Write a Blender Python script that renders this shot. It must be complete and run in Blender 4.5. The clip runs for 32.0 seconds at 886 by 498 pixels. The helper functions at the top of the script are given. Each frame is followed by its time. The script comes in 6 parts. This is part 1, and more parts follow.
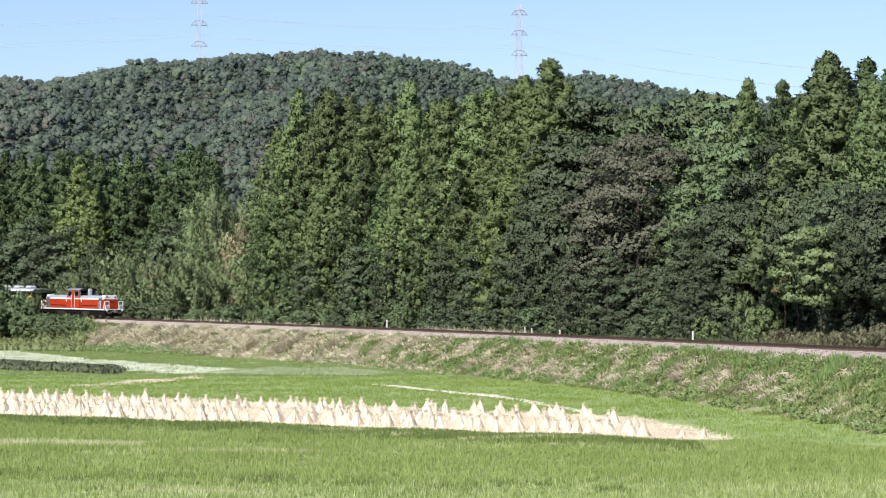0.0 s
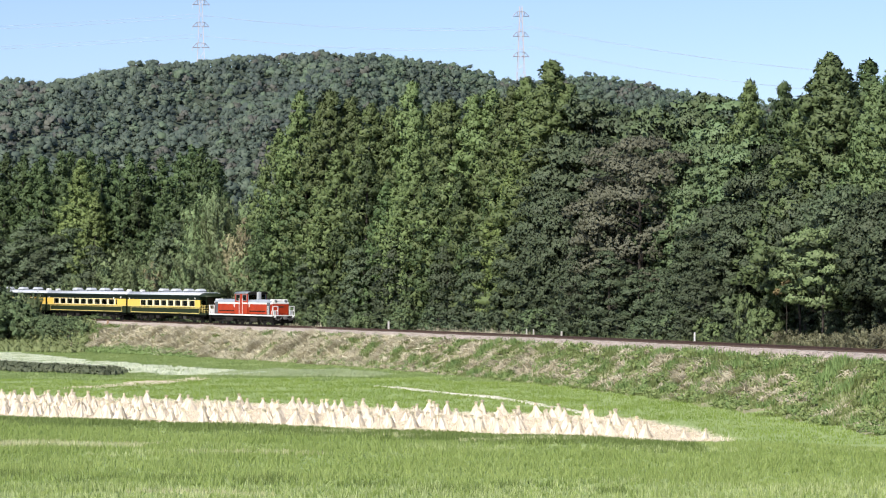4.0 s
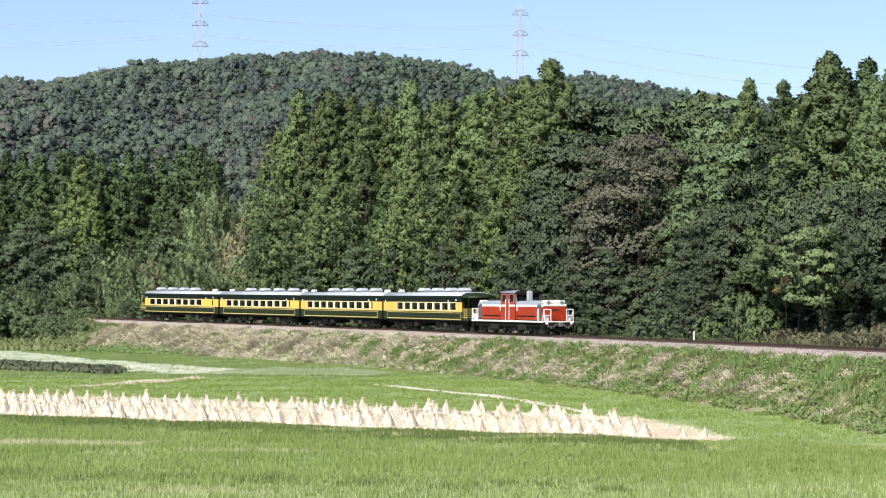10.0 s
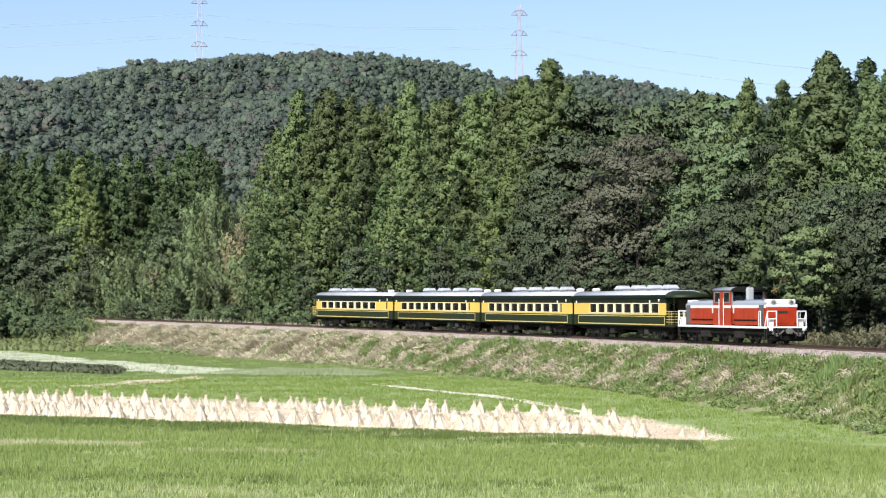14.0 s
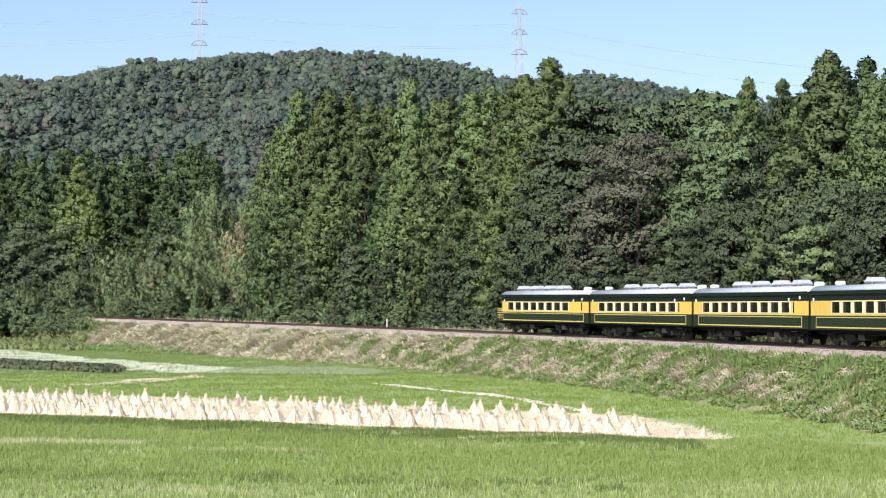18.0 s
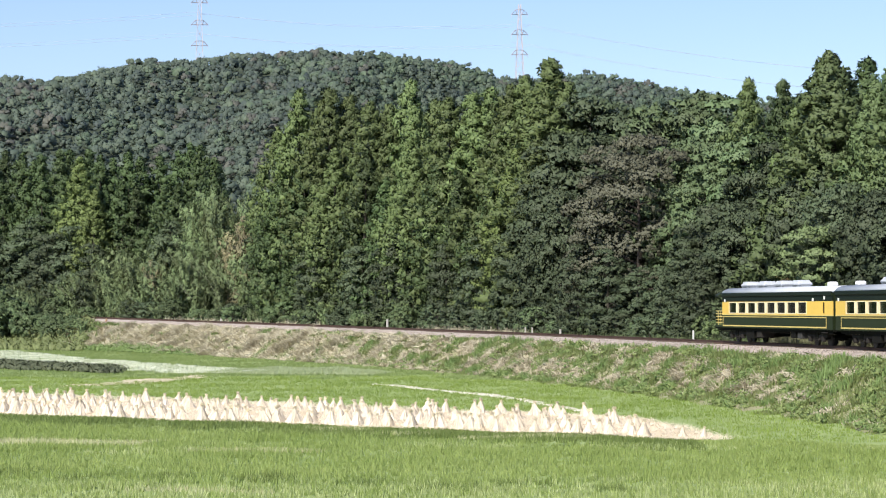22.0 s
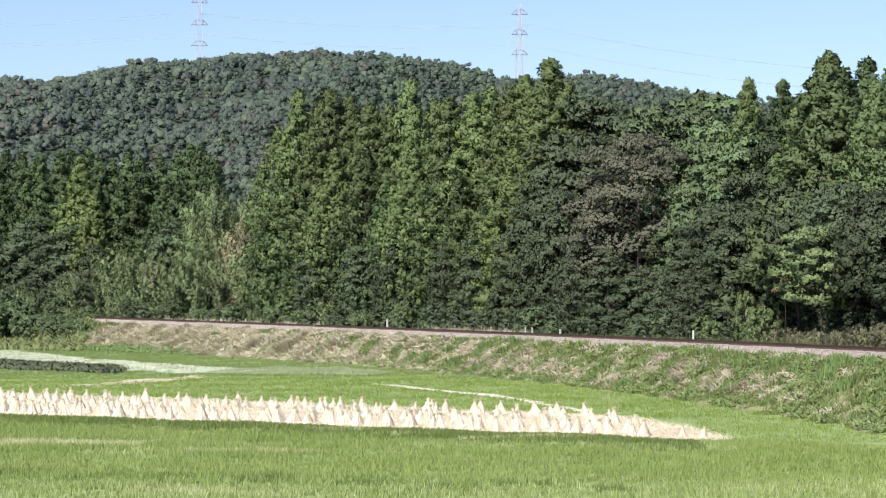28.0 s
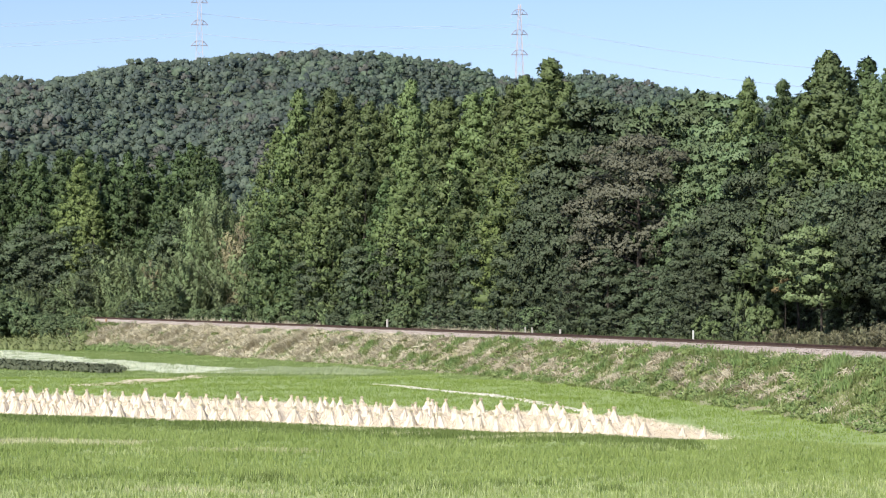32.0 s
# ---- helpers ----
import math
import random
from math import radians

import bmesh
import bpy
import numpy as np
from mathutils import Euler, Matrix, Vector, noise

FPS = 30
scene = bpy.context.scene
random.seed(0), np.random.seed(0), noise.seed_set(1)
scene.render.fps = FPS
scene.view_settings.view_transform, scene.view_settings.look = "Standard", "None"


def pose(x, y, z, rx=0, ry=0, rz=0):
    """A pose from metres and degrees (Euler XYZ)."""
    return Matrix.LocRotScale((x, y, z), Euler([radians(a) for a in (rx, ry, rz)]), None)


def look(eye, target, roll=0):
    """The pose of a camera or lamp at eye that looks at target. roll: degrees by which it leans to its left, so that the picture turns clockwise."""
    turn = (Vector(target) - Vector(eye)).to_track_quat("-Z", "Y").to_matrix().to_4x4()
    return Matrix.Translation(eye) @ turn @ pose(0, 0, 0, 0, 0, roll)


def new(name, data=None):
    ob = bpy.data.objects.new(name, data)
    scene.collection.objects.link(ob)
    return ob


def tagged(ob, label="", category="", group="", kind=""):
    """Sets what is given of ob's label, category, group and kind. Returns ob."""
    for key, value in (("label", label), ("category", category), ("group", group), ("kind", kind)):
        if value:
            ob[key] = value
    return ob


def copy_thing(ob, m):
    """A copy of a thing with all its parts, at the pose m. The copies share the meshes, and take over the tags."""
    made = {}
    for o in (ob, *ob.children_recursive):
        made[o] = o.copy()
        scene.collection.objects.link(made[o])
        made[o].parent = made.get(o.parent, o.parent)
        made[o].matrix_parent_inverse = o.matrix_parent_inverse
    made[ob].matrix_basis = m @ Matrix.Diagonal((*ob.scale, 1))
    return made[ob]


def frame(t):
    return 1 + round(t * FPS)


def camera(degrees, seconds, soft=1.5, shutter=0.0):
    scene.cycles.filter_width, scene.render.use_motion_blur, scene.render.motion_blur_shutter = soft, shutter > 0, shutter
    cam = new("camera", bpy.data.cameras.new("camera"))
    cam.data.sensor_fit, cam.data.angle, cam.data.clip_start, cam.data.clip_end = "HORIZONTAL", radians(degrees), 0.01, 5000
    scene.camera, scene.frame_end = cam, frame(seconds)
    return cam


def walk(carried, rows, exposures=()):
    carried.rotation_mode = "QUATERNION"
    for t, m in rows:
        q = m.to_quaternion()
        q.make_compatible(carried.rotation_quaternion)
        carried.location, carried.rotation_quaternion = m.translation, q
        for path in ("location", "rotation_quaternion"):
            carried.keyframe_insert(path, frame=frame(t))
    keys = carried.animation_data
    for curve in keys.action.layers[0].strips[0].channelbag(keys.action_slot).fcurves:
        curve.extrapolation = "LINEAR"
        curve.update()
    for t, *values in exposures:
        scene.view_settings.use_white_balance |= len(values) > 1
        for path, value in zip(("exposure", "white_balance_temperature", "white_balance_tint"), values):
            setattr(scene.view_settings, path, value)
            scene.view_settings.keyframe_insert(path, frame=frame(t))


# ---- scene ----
# ---- the camera on its stand ----
F_LENS = 3892.0
EYE_Z = 6.1
HORIZON = 93.5
cam = camera(2 * math.degrees(math.atan(784 / F_LENS)), 32.0, soft=1.1)

# small shifts of the hand-held stand: seconds, sideways, upwards
SHAKE = ((0, 0, -.7), (2, 0, -.5), (2.5, .5, .3), (3, 1.5, 1.3), (3.5, 2.8, 1.6), (5.5, 3, 3), (8, 3, 3), (8.5, 3, 2),
         (9, 2.5, 1.5), (9.5, 2.5, 0), (10, 1.8, -.2), (10.5, 1.5, 0), (11, .5, 0), (11.5, 0, 0), (14, 0, 0), (14.5, 0, -.7),
         (16.5, .5, -2.2), (17, .3, -2.5), (18, .1, -2.2), (18.5, .3, -1.5), (24, .7, -1.5), (32, .5, -1.5))


def eye_pose(sx, sy):
    return pose(0, 0, EYE_Z, 90 + math.degrees(math.atan((HORIZON + sy) / F_LENS)), 0, math.degrees(math.atan(sx / F_LENS)))


walk(cam, [(t, eye_pose(sx, sy)) for t, sx, sy in SHAKE], [(0, 0.4), (32, 0.4)])

# ---- sky and sun ----
SUN_EL, SUN_AZ = 44.0, 212.0      # degrees above the horizon; compass from +Y, clockwise
world = bpy.data.worlds.new("sky")
scene.world = world
world.use_nodes = True
wn = world.node_tree
sky = wn.nodes.new("ShaderNodeTexSky")
sky.sky_type = "NISHITA"
sky.sun_disc = False
sky.sun_elevation = radians(SUN_EL)
sky.sun_rotation = radians(SUN_AZ)
sky.air_density, sky.dust_density, sky.ozone_density = 1.0, 0.6, 2.0
air = wn.nodes.new("ShaderNodeMix")           # a clear, slightly bluer air
air.data_type, air.blend_type = "RGBA", "MULTIPLY"
air.inputs[0].default_value = 1.0
air.inputs[7].default_value = (0.87, 0.885, 1.04, 1)
wn.links.new(sky.outputs[0], air.inputs[6])
wn.links.new(air.outputs[2], wn.nodes["Background"].inputs[0])
wn.nodes["Background"].inputs[1].default_value = 0.12
sun = new("sun", bpy.data.lights.new("sun", "SUN"))
sun.data.energy, sun.data.angle, sun.data.color = 5.0, radians(0.53), (1.0, 0.95, 0.86)
sa, se = radians(SUN_AZ), radians(SUN_EL)
SUN_DIR = Vector((math.sin(sa) * math.cos(se), math.cos(sa) * math.cos(se), math.sin(se)))
sun.matrix_world = look(SUN_DIR * 100, (0, 0, 0))


# ---- materials ----
def mat(name, c1, c2=None, scale=2.0, fine=25.0, rough=0.8, metal=0.0, bump=0.15, jitter=0.0, island=0.0, leaf=0.0, stretch=None, gloss=0.5, bump_size=0.02):
    """A surface of two colours mixed by broad and fine noise; jitter and island vary the value by thing and by piece."""
    m = bpy.data.materials.new(name)
    m.use_nodes = True
    nt = m.node_tree
    nd, ln = nt.nodes, nt.links
    b = nd["Principled BSDF"]
    c2 = c2 or tuple(v * 0.7 for v in c1)
    tc = nd.new("ShaderNodeTexCoord")
    mp = nd.new("ShaderNodeMapping")
    ln.new(tc.outputs["Object"], mp.inputs[0])
    if stretch:
        mp.inputs["Scale"].default_value = stretch
    n1, n2 = nd.new("ShaderNodeTexNoise"), nd.new("ShaderNodeTexNoise")
    for n, s in ((n1, scale), (n2, fine)):
        n.inputs["Scale"].default_value = s
        n.inputs["Detail"].default_value = 4
        ln.new(mp.outputs[0], n.inputs[0])
    add = nd.new("ShaderNodeMath")
    add.operation = "MULTIPLY_ADD"
    add.inputs[1].default_value = 0.45
    ln.new(n2.outputs["Fac"], add.inputs[0])
    half = nd.new("ShaderNodeMath")
    half.operation = "MULTIPLY"
    half.inputs[1].default_value = 0.62
    ln.new(n1.outputs["Fac"], half.inputs[0])
    ln.new(half.outputs[0], add.inputs[2])
    ramp = nd.new("ShaderNodeMapRange")
    ramp.inputs["From Min"].default_value = 0.36
    ramp.inputs["From Max"].default_value = 0.68
    ln.new(add.outputs[0], ramp.inputs[0])
    mix = nd.new("ShaderNodeMix")
    mix.data_type = "RGBA"
    mix.inputs[6].default_value, mix.inputs[7].default_value = (*c1, 1), (*c2, 1)
    ln.new(ramp.outputs[0], mix.inputs[0])
    col = mix.outputs[2]
    if jitter or island:
        hsv = nd.new("ShaderNodeHueSaturation")
        val = None
        for amount, src in ((jitter, "o"), (island, "i")):
            if not amount:
                continue
            rnd = nd.new("ShaderNodeObjectInfo").outputs["Random"] if src == "o" else nd.new("ShaderNodeNewGeometry").outputs["Random Per Island"]
            mr = nd.new("ShaderNodeMapRange")
            mr.inputs["To Min"].default_value, mr.inputs["To Max"].default_value = 1 - amount, 1 + amount
            ln.new(rnd, mr.inputs[0])
            if val is None:
                val = mr.outputs[0]
            else:
                mul = nd.new("ShaderNodeMath")
                mul.operation = "MULTIPLY"
                ln.new(val, mul.inputs[0])
                ln.new(mr.outputs[0], mul.inputs[1])
                val = mul.outputs[0]
            hue = nd.new("ShaderNodeMapRange")
            if src == "o":
                hue.inputs["To Min"].default_value, hue.inputs["To Max"].default_value = 0.5 - amount * 0.03, 0.5 + amount * 0.03
                ln.new(rnd, hue.inputs[0])
                ln.new(hue.outputs[0], hsv.inputs["Hue"])
        ln.new(val, hsv.inputs["Value"])
        ln.new(col, hsv.inputs["Color"])
        col = hsv.outputs[0]
    ln.new(col, b.inputs["Base Color"])
    b.inputs["Roughness"].default_value, b.inputs["Metallic"].default_value = rough, metal
    b.inputs["Specular IOR Level"].default_value = gloss
    if bump:
        bp = nd.new("ShaderNodeBump")
        bp.inputs["Strength"].default_value = bump
        bp.inputs["Distance"].default_value = bump_size
        ln.new(n2.outputs["Fac"], bp.inputs["Height"])
        ln.new(bp.outputs[0], b.inputs["Normal"])
    if leaf:
        tr = nd.new("ShaderNodeBsdfTranslucent")
        ln.new(col, tr.inputs[0])
        ms = nd.new("ShaderNodeMixShader")
        ms.inputs[0].default_value = leaf
        ln.new(b.outputs[0], ms.inputs[1])
        ln.new(tr.outputs[0], ms.inputs[2])
        ln.new(ms.outputs[0], nd["Material Output"].inputs[0])
    return m


def foliage(name, c1, c2, scale=0.5, jitter=0.32, island=0.12, leaf=0.06, fine=3.0):
    return mat(name, c1, c2, scale=scale, fine=fine, rough=0.62, bump=0.12, bump_size=0.06, jitter=jitter, island=island, leaf=leaf, gloss=0.25)


M_CEDAR = foliage("cedar_leaf", (0.084, 0.119, 0.042), (0.128, 0.168, 0.063))
M_CEDAR_GOLD = foliage("golden_cedar_leaf", (0.098, 0.136, 0.042), (0.151, 0.192, 0.063), jitter=0.08)
M_CEDAR_OLD = foliage("old_cedar_leaf", (0.073, 0.106, 0.042), (0.111, 0.146, 0.059))
M_CEDAR_DARK = foliage("dark_cedar_leaf", (0.044, 0.072, 0.027), (0.076, 0.110, 0.041))
M_BROAD = foliage("broad_leaf", (0.048, 0.068, 0.035), (0.081, 0.103, 0.055))
M_BROAD_LIGHT = foliage("light_broad_leaf", (0.078, 0.114, 0.051), (0.115, 0.155, 0.073))
M_BROWN = foliage("olive_brown_leaf", (0.082, 0.085, 0.055), (0.119, 0.119, 0.081), jitter=0.04)
M_BAMBOO = foliage("bamboo_leaf", (0.112, 0.158, 0.068), (0.166, 0.212, 0.097))
M_SCRUB = foliage("scrub_leaf", (0.070, 0.104, 0.045), (0.107, 0.143, 0.066))
M_FRESH = foliage("fresh_shrub_leaf", (0.088, 0.124, 0.046), (0.128, 0.170, 0.069))
M_BRIGHT = foliage("bright_maple_leaf", (0.119, 0.167, 0.067), (0.167, 0.211, 0.094), jitter=0.04)
M_DRYLEAF = foliage("dry_leaf", (0.165, 0.130, 0.058), (0.220, 0.165, 0.080), jitter=0.04)
# far hills: the blue haze of distance is mixed into these leaf colours
M_HAZE_HILL = foliage("hazed_hill_leaf", (0.057, 0.076, 0.075), (0.123, 0.164, 0.111), scale=0.03, island=0.12, leaf=0.06, fine=0.22)
M_HAZE_FRESH = foliage("hazed_fresh_leaf", (0.071, 0.106, 0.078), (0.130, 0.182, 0.111), scale=0.05, island=0.12, leaf=0.06, fine=0.22)
M_HAZE_DULL = foliage("hazed_dull_leaf", (0.083, 0.086, 0.078), (0.129, 0.134, 0.110), scale=0.05, island=0.12, leaf=0.06, fine=0.22)
M_BARK = mat("bark", (0.034, 0.028, 0.022), (0.065, 0.053, 0.042), scale=3, fine=30, rough=0.95, bump=0.5, stretch=(1, 1, 0.25))
M_STEM = mat("bamboo_stem", (0.08, 0.10, 0.04), (0.13, 0.14, 0.06), scale=2, rough=0.5)

M_FIELD = mat("field_grass_soil", (0.188, 0.261, 0.072), (0.274, 0.336, 0.120), scale=0.35, fine=7, rough=0.95, bump=0.6)
M_RICE = foliage("rice_blade", (0.214, 0.272, 0.073), (0.300, 0.350, 0.120), scale=0.12, island=0.14, leaf=0.35)
M_RICE_LUSH = foliage("lush_rice_blade", (0.166, 0.240, 0.062), (0.235, 0.304, 0.098), scale=0.2, island=0.16, leaf=0.3)
M_RICE_PALE = foliage("pale_rice_blade", (0.280, 0.320, 0.128), (0.390, 0.412, 0.200), scale=0.2, island=0.16, leaf=0.3)
M_TAN = foliage("withered_tan_leaf", (0.180, 0.160, 0.088), (0.250, 0.225, 0.130))
M_TUFT = foliage("straw_tip", (0.640, 0.580, 0.400), (0.760, 0.700, 0.520), leaf=0.3)
M_YOUNG = foliage("young_rice_blade", (0.215, 0.315, 0.060), (0.310, 0.405, 0.100), scale=0.12, island=0.2, leaf=0.35)
M_PALEGRASS = foliage("pale_grass_blade", (0.300, 0.350, 0.190), (0.410, 0.450, 0.270), scale=0.3, leaf=0.3)
M_STALK = foliage("loose_straw_stalk", (0.590, 0.500, 0.380), (0.720, 0.630, 0.510), leaf=0.2)
M_STRAWBLADE = foliage("dry_rice_blade", (0.350, 0.335, 0.180), (0.480, 0.455, 0.285), scale=0.4, leaf=0.3)
M_WEED = foliage("weed_blade", (0.177, 0.254, 0.078), (0.289, 0.354, 0.138), scale=0.25, leaf=0.3)
M_BANKWEED = foliage("bank_weed_leaf", (0.189, 0.258, 0.081), (0.299, 0.363, 0.142), scale=0.8, leaf=0.3)
M_WEEDDARK = foliage("dark_weed_leaf", (0.115, 0.167, 0.053), (0.183, 0.242, 0.088), scale=0.8, leaf=0.25)
M_OLIVE = foliage("olive_weed_leaf", (0.123, 0.152, 0.060), (0.193, 0.221, 0.095), scale=0.5, leaf=0.2)
M_DRYWEED = foliage("olive_dry_weed", (0.150, 0.150, 0.084), (0.225, 0.215, 0.128), scale=0.8, leaf=0.2)
M_HAY = foliage("mown_dry_grass", (0.462, 0.412, 0.288), (0.650, 0.600, 0.446), scale=0.6, leaf=0.15)
M_DARKCROP = foliage("dark_crop_leaf", (0.066, 0.080, 0.046), (0.110, 0.124, 0.070), scale=0.8)
M_WHITECROP = foliage("white_flower_blade", (0.600, 0.618, 0.480), (0.792, 0.804, 0.672), scale=0.4, leaf=0.15)
M_HAYDULL = foliage("matted_dull_grass", (0.380, 0.335, 0.235), (0.540, 0.490, 0.360), scale=0.6, leaf=0.15, jitter=0.02)
M_STRAW = mat("rice_straw", (0.562, 0.475, 0.356), (0.734, 0.648, 0.518), scale=3, fine=40, rough=0.9, bump=0.5, jitter=0.10, island=0.12, stretch=(6, 6, 0.6))
M_STRAWMAT = mat("straw_litter", (0.500, 0.410, 0.280), (0.640, 0.550, 0.410), scale=0.8, fine=14, rough=0.95, bump=0.7)
M_PATH = mat("dry_path_straw", (0.540, 0.500, 0.390), (0.660, 0.620, 0.510), scale=0.8, fine=14, rough=0.95, bump=0.7)
M_BANK = mat("dry_bank_soil", (0.300, 0.265, 0.160), (0.220, 0.240, 0.110), scale=0.5, fine=8, rough=0.95, bump=0.6)
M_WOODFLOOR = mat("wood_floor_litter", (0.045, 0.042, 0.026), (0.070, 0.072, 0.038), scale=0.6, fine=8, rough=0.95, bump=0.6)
# dark green hill ground: the shadow between the crowns, painted in
M_GAP_SHADE = mat("hill_gap_shade", (0.030, 0.042, 0.026), (0.052, 0.068, 0.038), scale=0.2, fine=2, rough=0.95, bump=0.6, bump_size=0.3)
M_BALLAST = mat("ballast", (0.240, 0.196, 0.166), (0.385, 0.328, 0.284), scale=1.2, fine=16, rough=0.95, bump=0.9)
M_STONE = mat("ballast_stone", (0.255, 0.208, 0.174), (0.435, 0.378, 0.332), scale=3, fine=20, rough=0.95, bump=0.2, island=0.35)
M_RAIL = mat("rusty_rail", (0.055, 0.032, 0.024), (0.100, 0.058, 0.042), scale=2, fine=30, rough=0.7, metal=0.3)
M_SLEEPER = mat("sleeper_wood", (0.080, 0.060, 0.045), (0.140, 0.105, 0.080), scale=2, fine=20, rough=0.95, bump=0.5)


# ---- the line of the railway ----
def heading(s):
    u = max(-140.0, min(140.0, s)) / 100
    return -1.22411 - 0.2588 * u + 0.01256 * u * u - 0.01197 * u ** 3


SIDE = 1.45          # from the body side, along which the line is laid out, to the middle of the track
RAIL_Z = 3.3
STEP = 0.5
S_MIN, S_MAX = -260.0, 320.0
LINE = [None] * (int((S_MAX - S_MIN) / STEP) + 1)
I0 = int(-S_MIN / STEP)
px_, py_ = 6.975, 189.827
LINE[I0] = (px_, py_)
for sign in (1, -1):
    x_, y_ = px_, py_
    for i in range(1, (len(LINE) - I0) if sign > 0 else I0 + 1):
        a = heading((i - 0.5) * STEP * sign)
        x_ += math.cos(a) * STEP * sign
        y_ += math.sin(a) * STEP * sign
        LINE[I0 + sign * i] = (x_, y_)
LINE = np.array(LINE)
LINE_S = S_MIN + STEP * np.arange(len(LINE))


def rail_top(s):
    u = np.clip(s, -140, 100) / 100
    return RAIL_Z - 0.137 * u + 0.4345 * u * u


def on_track(s, side=0.0, up=0.0):
    """A point by the middle of the track at s; side is positive away from the fields."""
    a = heading(s)
    x = float(np.interp(s, LINE_S, LINE[:, 0])) - math.sin(a) * (SIDE + side)
    y = float(np.interp(s, LINE_S, LINE[:, 1])) + math.cos(a) * (SIDE + side)
    return Vector((x, y, float(rail_top(s)) + up))


MID = np.array([on_track(s)[:] for s in LINE_S[::4]])
MID_S = LINE_S[::4]
MID_A = np.array([heading(s) for s in MID_S])


def near_track(x, y):
    """For arrays of places: the way along the track and the signed distance from it (positive beyond the track)."""
    s = np.empty(x.shape)
    d = np.empty(x.shape)
    flat_x, flat_y = x.ravel(), y.ravel()
    out_s, out_d = s.ravel(), d.ravel()
    for i in range(0, len(flat_x), 4000):
        fx, fy = flat_x[i:i + 4000], flat_y[i:i + 4000]
        k = np.argmin((fx[:, None] - MID[None, :, 0]) ** 2 + (fy[:, None] - MID[None, :, 1]) ** 2, axis=1)
        dx, dy = fx - MID[k, 0], fy - MID[k, 1]
        c, sn = np.cos(MID_A[k]), np.sin(MID_A[k])
        along = np.clip(dx * c + dy * sn, -2, 2)
        out_s[i:i + 4000] = MID_S[k] + along
        out_d[i:i + 4000] = -dx * sn + dy * c
    return s, d


def smooth(a, b, v):
    u = np.clip((v - a) / (b - a), 0, 1)
    return u * u * (3 - 2 * u)


def waves(x, y, size, seed):
    """Soft rolling noise from a few crossed waves, about -1 to 1."""
    rng = np.random.RandomState(seed)
    out = 0
    for k in range(5):
        a, p = rng.uniform(0, 6.28), rng.uniform(0, 6.28)
        w = 6.28 / (size * rng.uniform(0.6, 1.5))
        out = out + np.sin((x * math.cos(a) + y * math.sin(a)) * w + p)
    return out / 3.0


def ridge(x):
    """Height of the wooded ridge at about 1.1 km, as a function of the way across."""
    xs = (-700, -420, -300, -222, -211, -199, -179, -165, -148, -128, -117, -100, -80, -63, -46, -29, -12, 5, 19, 30, 50, 75, 89, 112, 132, 160, 222, 400, 700)
    zs = (60, 90, 108, 118, 117.5, 117, 119, 120, 123.5, 123.3, 125.5, 129.2, 131.4, 131.9, 129.4, 125.6, 121, 120, 117.8, 115.2, 116.6, 119, 115.6, 111.8, 109.8, 106.8, 110, 90, 60)
    return np.interp(x, xs, zs) - 8.5


def hill(x, y):
    """The wooded hills behind the valley."""
    t = smooth(520, 1100, y)
    spur = waves(x, y * 0.35, 130, 4) * 9 * np.sin(np.clip((y - 520) / 580, 0, 1) * math.pi)
    back = 1 - 0.25 * smooth(1120, 1800, y)
    return ridge(x * 1100 / np.maximum(y, 300)) * (0.1 * np.clip((y - 420) / 100, 0, 1) + 0.9 * t) * back * (y > 420) + spur


def ground_z(x, y):
    x, y = np.asarray(x, float), np.asarray(y, float)
    s, d = near_track(x, y)
    top = rail_top(s) - 0.66
    # bank towards the fields, level bed, then a hillside that climbs into the wood
    e = -d
    bank = np.where(e < 2.4, top, top * (1 - smooth(2.4, 9.2, e + 0.4 * waves(x, y, 5, 2) * smooth(2.4, 4, e))))
    beyond = top - 0.15 * smooth(2.3, 4.5, d) + 0.10 * np.maximum(d - 12, 0) * smooth(12, 40, d) * (1 - 0.6 * smooth(120, 300, d))
    z = np.where(d > 0, beyond, bank)
    z = z * (1 - smooth(330, 520, y))
    field = 0.05 * waves(x, y, 9, 7) * smooth(10, 14, e) * (y < 330)
    return z + np.maximum(hill(x, y), 0) + field


# ---- building blocks ----
def link_mesh(name, verts, faces, material, parent=None, label="", smooth_shade=False):
    me = bpy.data.meshes.new(name)
    me.from_pydata([tuple(v) for v in verts] if not isinstance(verts, np.ndarray) else verts.tolist(), [], faces.tolist() if isinstance(faces, np.ndarray) else faces)
    if smooth_shade:
        me.polygons.foreach_set("use_smooth", [True] * len(me.polygons))
    me.materials.append(material)
    ob = new(name, me)
    if parent:
        ob.parent = parent
    if label:
        ob["label"] = label
    return ob


def part(name, bm, material, parent, label="", smooth_shade=False):
    me = bpy.data.meshes.new(name)
    bmesh.ops.recalc_face_normals(bm, faces=bm.faces)
    bm.to_mesh(me)
    bm.free()
    if smooth_shade:
        me.polygons.foreach_set("use_smooth", [True] * len(me.polygons))
    me.materials.append(material)
    ob = new(name, me)
    if parent:
        ob.parent = parent
    if label:
        ob["label"] = label
    return ob


